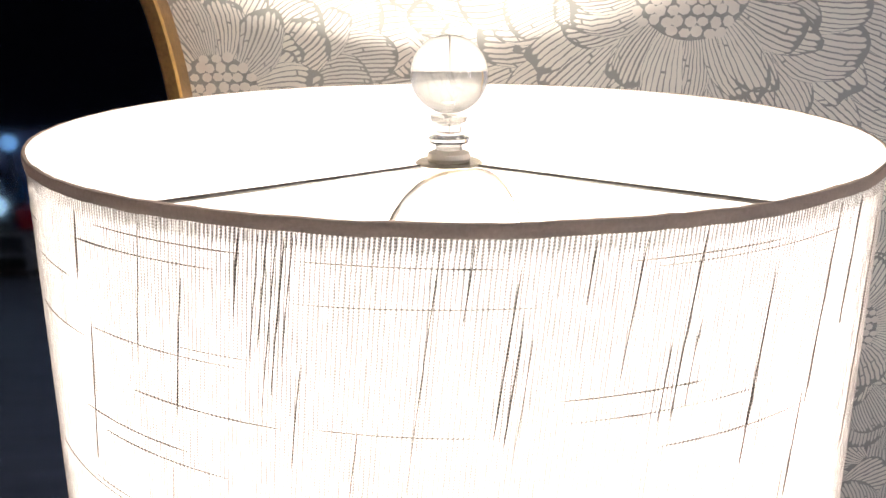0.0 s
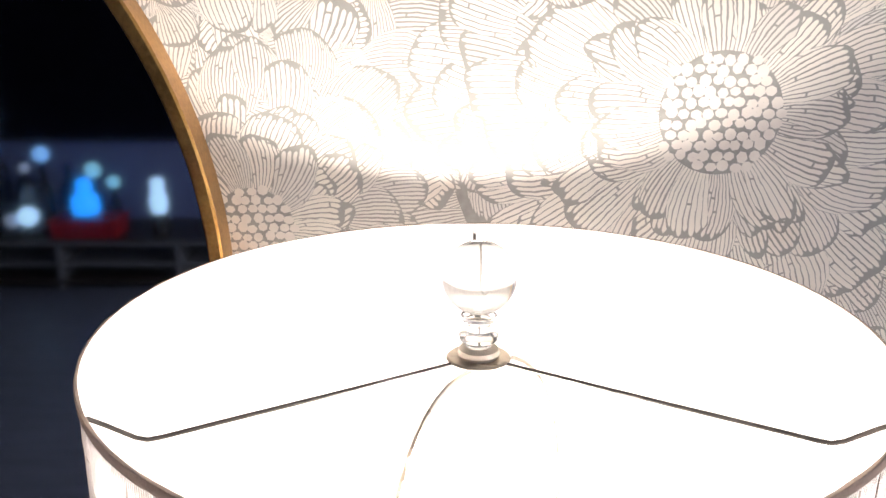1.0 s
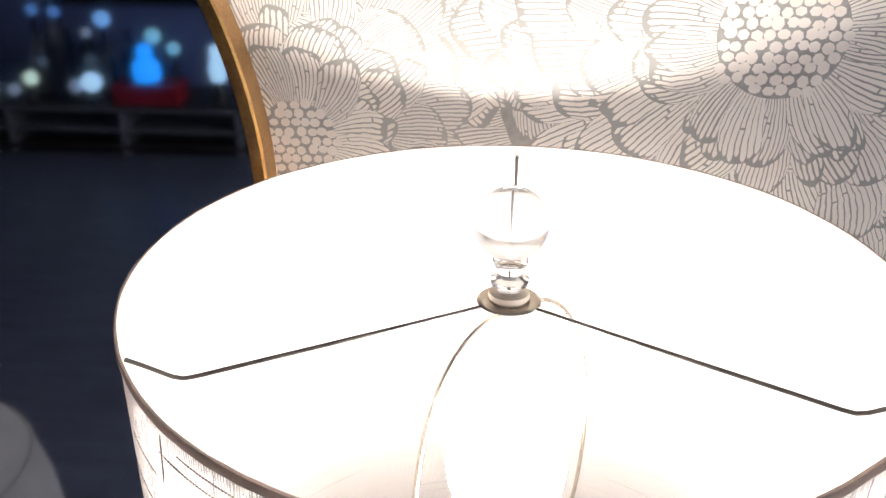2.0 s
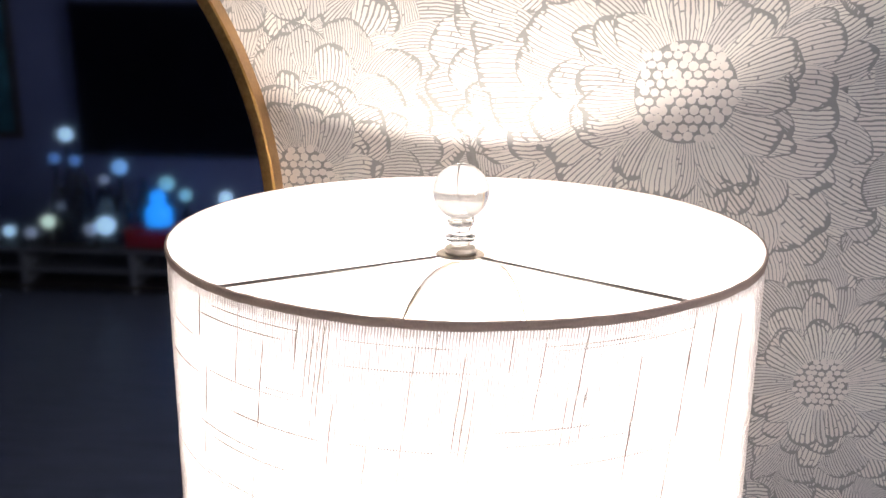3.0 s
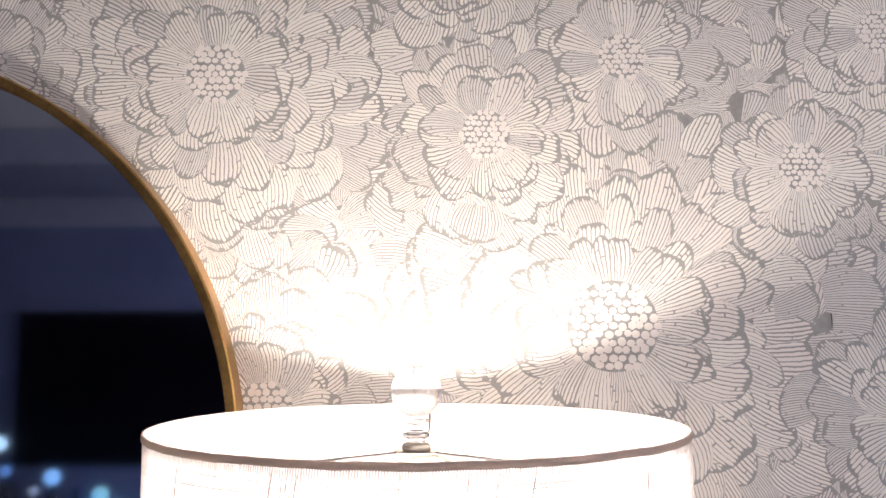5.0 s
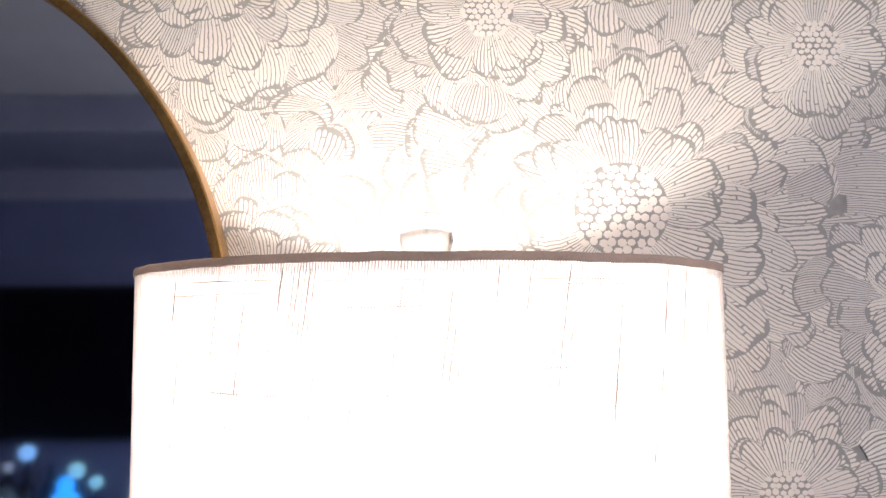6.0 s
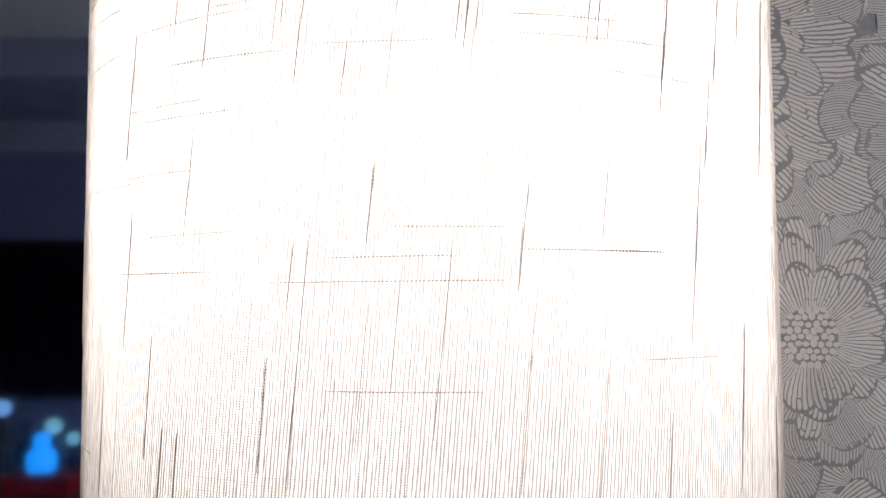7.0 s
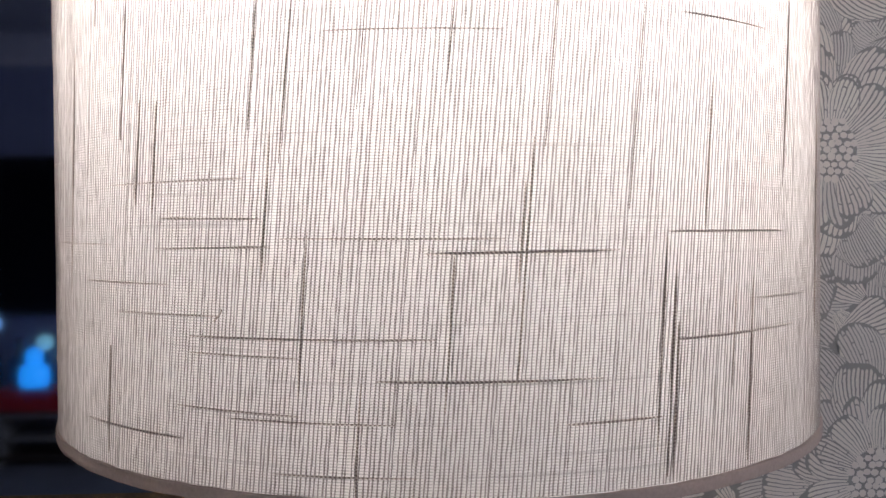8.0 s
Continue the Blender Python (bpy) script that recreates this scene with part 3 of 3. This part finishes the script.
# spider: a washer with three arms that carry the shade
spin = turned([(0.0055, 0.0), (0.0135, 0.0), (0.0145, 0.0006), (0.0135, 0.0014), (0.0055, 0.0014)], HUB, AXIS, WASH, 32, close=True)
fix(lamp, part("washer", spin, M_STEEL, label="flat nickel washer"))
for deg in (-152.5, -29.5, 89.0):
    c, s = math.cos(radians(deg)), math.sin(radians(deg))
    way = [(0.012, 0.0002), (0.06, -0.0012), (0.120, -0.0026), (0.138, -0.0031), (0.1435, -0.0029), (0.1475, -0.0010), (0.158, 0.0070), (0.1635, 0.0108)]
    if deg > 0:
        way = way[:4] + [(0.1500, -0.0034), (0.1570, -0.0030), (0.1600, -0.0010), (0.1608, 0.0120)]
    fix(lamp, part("spider_arm", rod([(r * c + HUB * (1 - r / 0.1635), AXIS + r * s, WASH + h) for r, h in way], 0.00095, 8), M_WIRE))

# finial: threaded foot, two collars and a ball
foot = [(0.0, 0.0015), (0.0088, 0.0015), (0.0094, 0.003), (0.0088, 0.005), (0.0060, 0.0062), (0.0, 0.0062)]
neck = [(0.0, 0.0064), (0.0058, 0.0064), (0.0056, 0.0082), (0.0085, 0.0096), (0.0088, 0.0115), (0.0056, 0.013), (0.0050, 0.017), (0.0075, 0.0185), (0.0080, 0.0206), (0.0, 0.0206)]
fix(lamp, part("finial_foot", turned(foot, HUB, AXIS, WASH, 32), M_NICKEL, label="turned nickel finial foot"),
    part("finial_neck", turned(neck, HUB, AXIS, WASH, 32), M_CRYSTAL, label="clear crystal finial neck"))
ball = [(0.0, -0.0156)] + [(0.0163 * math.cos(a), 0.0163 * math.sin(a)) for a in np.linspace(-1.27, 1.5, 22)] + [(0.0, 0.0163)]
fix(lamp, part("finial", turned(ball, HUB, AXIS, RIM + 0.0207, 48), M_BALL, label="clear crystal ball finial"))

# shade
SEG, UP = 180, 24


def shade_radius(z):
    return R_TOP + (R_LOW - R_TOP) * (-z / TALL)


bm = bmesh.new()
uvl = bm.loops.layers.uv.new("cloth")
grid = []
for j in range(UP + 1):
    z = -TALL * j / UP
    row = []
    for i in range(SEG):
        a = 2 * math.pi * i / SEG
        r = shade_radius(z) + 0.0003 * noise.noise((3 * math.cos(a), 3 * math.sin(a), z * 14))
        row.append(bm.verts.new((r * math.sin(a), AXIS - r * math.cos(a), RIM + z)))
    grid.append(row)
for j in range(UP):
    for i in range(SEG):
        k = (i + 1) % SEG
        f = bm.faces.new((grid[j][i], grid[j + 1][i], grid[j + 1][k], grid[j][k]))
        for l, (a, b) in zip(f.loops, ((i, j), (i, j + 1), (i + 1, j + 1), (i + 1, j))):
            off = a if a < SEG / 2 + 1 and i < SEG / 2 else a - SEG
            l[uvl].uv = (2 * math.pi * off / SEG * R_TOP, -TALL * b / UP)
shade = part("shade", bm, M_CLOTH, label="white slubby woven drum shade glowing from within")
fix(lamp, shade)


def ring(z, tall, thick, radius, mat, name):
    """A folded tape round the shade's edge, slightly uneven."""
    bm = bmesh.new()
    prof = [(thick * 0.35, 0.0), (thick * 0.85, 0.0002), (thick, 0.0012), (thick, tall - 0.0012), (thick * 0.75, tall - 0.0002), (-thick * 0.1, tall)]
    rows = []
    for i in range(240):
        a = 2 * math.pi * i / 240
        wob = 0.0003 * noise.noise((9 * math.cos(a), 9 * math.sin(a), z * 50))
        wob2 = 0.0005 * noise.noise((22 * math.cos(a), 22 * math.sin(a), 3 + z))
        rows.append([bm.verts.new(((radius + o + wob) * math.sin(a), AXIS - (radius + o + wob) * math.cos(a), z + h + wob2)) for o, h in prof])
    for a, b in zip(rows, rows[1:] + rows[:1]):
        for k in range(len(prof) - 1):
            bm.faces.new((a[k], a[k + 1], b[k + 1], b[k]))
    bmesh.ops.recalc_face_normals(bm, faces=bm.faces)
    return part(name, bm, mat)


top_trim = ring(RIM - 0.0036, 0.0041, 0.0014, R_TOP, M_TRIM, "top_binding")
low_trim = ring(RIM - TALL - 0.0006, 0.0044, 0.0014, R_LOW, M_TRIM_PALE, "bottom_binding")
for o, text in ((top_trim, "brown taped top edge of the shade"), (low_trim, "pale rolled bottom edge of the shade")):
    o.parent = shade
    tagged(o, text)

# the warp: fine upright threads that stand proud of the cloth
wr = np.random.RandomState(4)
count, steps = 775, 96
z = -np.concatenate([[0.0035, 0.0060, 0.0072], np.linspace(0.0085, TALL - 0.004, steps - 3)])[None, :]
a0 = (np.arange(count) + wr.uniform(-0.06, 0.06, count))[:, None] * (2 * math.pi / count)
drift = (np.cumsum(wr.normal(0, 1, (count, steps)), 1) * 0.000013 + wr.normal(0, 1, (count, steps)) * 0.000055) / R_TOP
ang = a0 + 0.085 * z / R_TOP + drift
thick = 0.00023 * (1 + 0.07 * wr.normal(0, 1, (count, 1))).clip(0.6, 1.5) * (1 + 0.22 * wr.normal(0, 1, (count, steps))).clip(0.5, 1.6)
thick[:, :3] *= 1.25
rad = R_TOP + (R_LOW - R_TOP) * (-z / TALL) + 0.0003
co = []
for side, lift in ((-1.0, 0.0), (-0.55, 0.5), (0.55, 0.5), (1.0, 0.0)):
    t = ang + side * thick / R_TOP
    r = rad + lift * thick
    co.append(np.stack([r * np.sin(t), AXIS - r * np.cos(t), RIM + z + 0 * t], -1))
co = np.stack(co, 2)
ids = np.arange(count * steps * 4).reshape(count, steps, 4)
faces = np.stack([ids[:, :-1, :-1], ids[:, 1:, :-1], ids[:, 1:, 1:], ids[:, :-1, 1:]], -1).reshape(-1, 4)
me = bpy.data.meshes.new("warp_threads")
me.from_pydata(co.reshape(-1, 3), [], faces)
me.materials.append(M_WARP)
warp_ob = tagged(new("warp_threads", me), "fine upright pinkish white threads of the shade", kind="stuff")
warp_ob.parent = shade

# thick slub threads in the upper and the lower half: angle (degrees), where each begins and ends (centimetres below the top edge)
upper = [(-44.7, 0.7, 2.9), (-33.8, 0.6, 4.9), (-28.8, 1.8, 6.3), (-22.0, 0.5, 2.8), (-20.0, 0.5, 4.0), (-19.2, 0.5, 3.6), (-18.3, 0.5, 5.6), (-17.5, 0.5, 4.9), (-16.7, 0.5, 4.0),
         (-3.7, 0.5, 7.4), (-0.8, 0.5, 2.7), (9.8, 0.5, 2.2), (14.5, 0.5, 4.6), (20.6, 0.5, 4.8), (29.8, 2.0, 6.7), (3.2, 1.1, 5.8), (3.4, 2.8, 6.0), (4.4, 3.0, 6.2), (17.9, 3.2, 5.9),
         (19.2, 3.3, 6.0), (20.8, 2.9, 5.4), (28.4, 5.3, 7.7), (-11.4, 5.7, 7.7), (-16.6, 4.0, 7.0), (-43.8, 4.0, 9.0), (40.4, 0.5, 6.6), (45.8, 0.5, 4.5), (36.8, 6.1, 9.7)]
lower = [(-15.7, 11.7, 16.3), (-17.8, 12.2, 14.8), (-8.1, 9.6, 12.4), (-4.9, 12.6, 17.2), (9.4, 10.4, 14.1), (34.7, 8.6, 15.8), (19.8, 9.1, 12.2), (-44.3, 11.0, 16.1), (-32.0, 7.9, 12.4),
         (0.5, 12.4, 18.8), (-21.2, 16.2, 20.0), (-19.8, 20.0, 24.5), (-17.4, 16.3, 21.0), (-15.9, 23.0, 27.8), (-9.0, 14.4, 19.5), (-10.5, 27.4, 30.7), (-1.1, 23.7, 28.2), (10.0, 14.4, 20.6),
         (6.9, 20.3, 27.4), (6.0, 21.6, 24.5), (19.1, 16.2, 22.4), (28.4, 18.3, 22.9), (21.9, 23.2, 29.7), (23.1, 24.1, 30.5), (23.4, 25.8, 30.3), (-34.4, 18.9, 22.4), (-37.2, 18.8, 22.1),
         (-39.4, 15.5, 20.0), (35.3, 24.6, 30.5), (44.0, 15.2, 21.6), (32.1, 24.7, 28.0), (-43.4, 26.7, 30.3)]
trng = random.Random(5)


def slub(a0, z0, a1, z1, big, mat, steps=9):
    """A thick thread that lies in the weave from one place to another."""
    pts, wide = [], []
    for i in range(steps + 1):
        s = i / steps
        a = radians(a0 + (a1 - a0) * s + 0.03 * math.sin(s * 5 + a0))
        z = -(z0 + (z1 - z0) * s) / 100
        r = shade_radius(z) + 0.00042
        pts.append((r * math.sin(a), AXIS - r * math.cos(a), RIM + z))
        wide.append(big * (0.5 + 0.5 * min(1.0, 8 * s, 8 * (1 - s))) * trng.uniform(0.8, 1.2))
    part("slub", rod(pts, wide, 5), mat).parent = shade


def lean(z0, z1):
    """How far the upright threads lean, in degrees a centimetre."""
    return -0.52 + 0.011 * 0.5 * (z0 + z1)


# slubs near the bulb take the darkened copy, so the glow leaves them visible
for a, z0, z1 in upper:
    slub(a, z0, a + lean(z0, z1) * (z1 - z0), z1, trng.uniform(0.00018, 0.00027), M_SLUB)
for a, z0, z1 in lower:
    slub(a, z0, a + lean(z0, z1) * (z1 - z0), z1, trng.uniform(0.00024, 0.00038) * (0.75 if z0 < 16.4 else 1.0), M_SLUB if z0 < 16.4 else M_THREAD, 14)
# the same weave goes on round the back
for _ in range(40):
    a, z, long = trng.uniform(52, 308), trng.uniform(0.6, 22), trng.uniform(3, 9)
    slub(a, z, a + lean(z, z + long) * long, z + long, trng.uniform(0.0002, 0.0004), M_THREAD, 6)
# crosswise slubs: from angle to angle (degrees) at a depth (centimetres)
high = [(-46, -25, 1.6), (-41, -22, 1.0), (-16, 2, 1.1), (-17, 5, 2.25), (13, 31, 1.1), (16, 41, 1.3), (-58, -48, 2.9), (-61, -46, 4.8), (-44, -23, 4.3), (-30, -22, 4.0), (-37, -19, 5.8),
        (-16, 0, 5.75), (8, 30, 5.45), (7, 22, 4.8), (-47, -30, 7.2), (-43, -25, 7.7), (17, 37, 6.5), (-59, -37, 9.9), (-47, -32, 9.7), (-43, -26, 12.0), (-49, -29, 13.3), (-14, 1, 12.9)]
low = [(8, 28, 12.65), (-6, 7, 11.9), (-21, 7, 13.7), (-43, -23, 21.45), (-34, -21, 22.55), (-35, -20, 23.5), (-19, 4, 23.2), (-4, 16, 23.65), (-30, -3, 26.15), (-30, -17, 26.65), (-9, 14, 27.3),
       (-32, -17, 28.3), (-25, -7, 28.55), (-20, -5, 30.1), (22, 42, 23.05), (23, 45, 26.35), (-49, -33, 24.6), (-42, -26, 25.55), (-49, -31, 29.3), (10, 21, 28.65), (35, 49, 25.25), (24, 38, 16.4), (-14, 4, 17.25)]
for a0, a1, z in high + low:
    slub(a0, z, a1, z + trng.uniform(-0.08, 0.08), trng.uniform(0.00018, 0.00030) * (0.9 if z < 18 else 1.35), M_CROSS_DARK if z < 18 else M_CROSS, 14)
for _ in range(36):
    a, z, long = trng.uniform(48, 300), trng.uniform(0.8, 30), trng.uniform(6, 26)
    slub(a, z, a + long, z + trng.uniform(-0.08, 0.08), trng.uniform(0.00016, 0.00026), M_CROSS, 8)
loop = [(0.0, 0.0, 0.0012), (0.0012, 0.0009, 0.0018), (0.0022, 0.0020, 0.0016), (0.0026, 0.0031, 0.0010), (0.0020, 0.0036, 0.0007)]
knot = radians(-26.4)
part("loose_thread", rod([((R_LOW + o) * math.sin(knot + x / R_LOW), AXIS - (R_LOW + o) * math.cos(knot + x / R_LOW), RIM - 0.2565 + h) for x, h, o in loop], 0.00022, 5), M_THREAD).parent = shade

# ---- far side of the room, seen in the mirror ----
tv = thing("television", -1.75, DEEP + 0.03, RIM - 0.75, "large black flat television switched off on the wall", "television")
fix(tv, part("casing", box((-2.55, DEEP + 0.004, RIM - 0.71), (-0.88, DEEP + 0.055, RIM + 0.195), 0.006), M_BEZEL, smooth=False),
    part("screen", box((-2.535, DEEP + 0.0555, RIM - 0.69), (-0.895, DEEP + 0.058, RIM + 0.18)), M_BLACK, label="dark glossy screen", smooth=False))
art = thing("framed_picture", -3.15, DEEP + 0.02, RIM - 0.55, "framed teal and brown picture on the grey wall", "picture")
fix(art, part("frame", box((-3.5, DEEP + 0.003, RIM - 0.62), (-2.93, DEEP + 0.028, RIM + 0.26), 0.004), M_DARKWOOD, smooth=False),
    part("canvas", box((-3.46, DEEP + 0.0285, RIM - 0.58), (-2.97, DEEP + 0.032, RIM + 0.22)), M_ART, smooth=False))

BENCH = RIM - 1.17
bench = thing("media_console", -2.2, DEEP + 0.27, 0, "low dark open media console with grey metal edges", "console")
fix(bench, part("top", box((-3.5, DEEP + 0.05, BENCH - 0.03), (-0.9, DEEP + 0.52, BENCH), 0.003), M_DARKWOOD, smooth=False),
    part("edge_strip", box((-3.5, DEEP + 0.5205, BENCH - 0.028), (-0.9, DEEP + 0.527, BENCH - 0.008)), M_GREYMETAL, smooth=False),
    part("shelf", box((-3.47, DEEP + 0.06, BENCH - 0.155), (-0.93, DEEP + 0.5, BENCH - 0.135), 0.002), M_GREYMETAL, smooth=False),
    part("bottom", box((-3.5, DEEP + 0.05, 0.03), (-0.9, DEEP + 0.52, 0.055), 0.003), M_DARKWOOD, smooth=False))
for x in (-3.5, -2.75, -2.1, -1.45, -0.93):
    fix(bench, part("upright", box((x, DEEP + 0.06, 0.0), (x + 0.03, DEEP + 0.515, BENCH - 0.031)), M_GREYMETAL, smooth=False))


def bottle(x, y, z, tall, r, mat, label, glow=None):
    """A shouldered bottle; glow: a glowing bead above it that makes a bright dot."""
    ob = thing("glass_bottle" if glow is None else "glow_bottle", x, y, z, label, "bottle", "bottles on the console")
    prof = [(0.0, 0.0), (r * 0.9, 0.0), (r, 0.006), (r, tall * 0.55), (r * 0.8, tall * 0.66), (r * 0.38, tall * 0.76), (r * 0.34, tall * 0.96), (r * 0.42, tall), (0.0, tall)]
    fix(ob, part("body", turned(prof, x, y, z, 20), mat))
    if glow:
        m, size = glow
        bead = [(0.0, 0.0)] + [(size * math.cos(a), size + size * math.sin(a)) for a in np.linspace(-1.4, 1.4, 9)] + [(0.0, 2 * size)]
        fix(ob, part("light", turned(bead, x, y, z + tall + 0.001, 16), m, label="small glowing ball for a bright dot"))
    return ob


SY = DEEP + 0.40
# glowing balls stand in for the blurred bright dots
for x, zc, size, m, r in ((-2.46, -0.53, 0.052, M_PALE, 0.040), (-2.54, -0.67, 0.040, M_DIMBLUE, 0.045), (-2.42, -0.68, 0.040, M_DIMBLUE, 0.035), (-2.16, -0.71, 0.055, M_PALEBLUE, 0.045),
                          (-2.26, -0.79, 0.036, M_DIMWHITE, 0.035), (-2.53, -0.95, 0.034, M_DIMWHITE, 0.035), (-2.59, -1.04, 0.040, M_GREENISH, 0.04), (-2.70, -1.107, 0.036, M_DIMWHITE, 0.04),
                          (-2.25, -1.055, 0.056, M_PALE, 0.05), (-2.34, -1.08, 0.040, M_DIMWHITE, 0.04)):
    tall = RIM + zc - size - BENCH
    if tall > 0.16:
        bottle(x, SY, BENCH, tall, r, M_BOTTLE, "tall smoky glass bottle with an added glowing ball", (m, size * 0.8))
    else:
        bottle(x, SY + 0.05, BENCH, max(tall, 0.02), size * 0.8, M_BEZEL, "small added glowing ball on a dark foot", (m, size))
bottle(-2.86, SY, BENCH, 0.02, 0.03, M_BEZEL, "small added glowing ball on a dark foot", (M_PALE, 0.035))
for x, tall, size in ((-1.96, 0.28, 0.046), (-1.85, 0.22, 0.038)):
    bottle(x, SY - 0.17, BENCH, tall, 0.035, M_BOTTLE, "smoky glass bottle with an added teal glowing ball", (M_TEAL, size))
bottle(-2.48, SY - 0.16, BENCH, 0.52, 0.06, M_BOTTLE, "tall empty smoky glass bottle")
bottle(-2.33, SY - 0.14, BENCH, 0.40, 0.06, M_BOTTLE, "short empty smoky glass bottle")
bottle(-2.10, SY - 0.17, BENCH, 0.36, 0.055, M_BOTTLE, "short empty smoky glass bottle")

blue = thing("blue_jar", -1.95, SY, BENCH, "rounded blue glass jar given a glow on a red box", "lamp")
red = thing("red_box", -1.96, SY, BENCH, "low glossy red lacquer box on the console", "box")
fix(red, part("body", box((-2.12, SY - 0.1, BENCH), (-1.76, SY + 0.1, BENCH + 0.085), 0.008), M_RED, smooth=False),
    part("lid", box((-2.125, SY - 0.105, BENCH + 0.0855), (-1.755, SY + 0.105, BENCH + 0.11), 0.006), M_RED, smooth=False))
prof = [(0.0, 0.0), (0.062, 0.0), (0.074, 0.012), (0.078, 0.05), (0.074, 0.095), (0.055, 0.118), (0.042, 0.128), (0.046, 0.15), (0.046, 0.17), (0.034, 0.196), (0.018, 0.207), (0.0, 0.21)]
fix(blue, part("globe", turned(prof, -1.95, SY, BENCH + 0.115, 28), M_BLUE, label="blue glowing glass body"), part("foot", turned([(0.0, 0.0), (0.06, 0.0), (0.06, 0.004), (0.0, 0.004)], -1.95, SY, BENCH + 0.1105, 24), M_BEZEL))
for x in (-1.55,):
    lantern = thing("white_lantern", x, SY, BENCH, "small white glowing lantern on the console", "lantern")
    prof = [(0.0, 0.0), (0.035, 0.0), (0.045, 0.02), (0.05, 0.06), (0.044, 0.10), (0.034, 0.125), (0.040, 0.155), (0.034, 0.19), (0.0, 0.205)]
    fix(lantern, part("foot", turned([(0.0, 0.0), (0.05, 0.0), (0.04, 0.12), (0.0, 0.12)], x, SY, BENCH, 20), M_BEZEL),
        part("globe", turned(prof, x, SY, BENCH + 0.121, 24), M_PALE, label="white glowing globe"))


# pouf near the mirror wall
px, py = -1.13, -0.70
pouf = thing("pouf", px, py, 0, "round oatmeal upholstered pouf standing on the floor", "pouf")
prof = [(0.0, 0.03), (0.22, 0.03), (0.255, 0.05), (0.278, 0.12), (0.284, 0.26), (0.272, 0.42), (0.25, 0.52), (0.21, 0.59), (0.15, 0.635), (0.08, 0.65), (0.0, 0.653)]
fix(pouf, part("body", turned(prof, px, py, 0, 56), M_CHAIR),
    part("piping", turned([(0.244 + 0.006 * math.cos(a), 0.53 + 0.006 * math.sin(a)) for a in np.linspace(0, 5.5, 8)], px, py, 0, 56, close=True), M_CHAIR),
    part("foot", turned([(0.0, 0.0), (0.2, 0.0), (0.2, 0.0295), (0.0, 0.0295)], px, py, 0, 40), M_DARKWOOD))
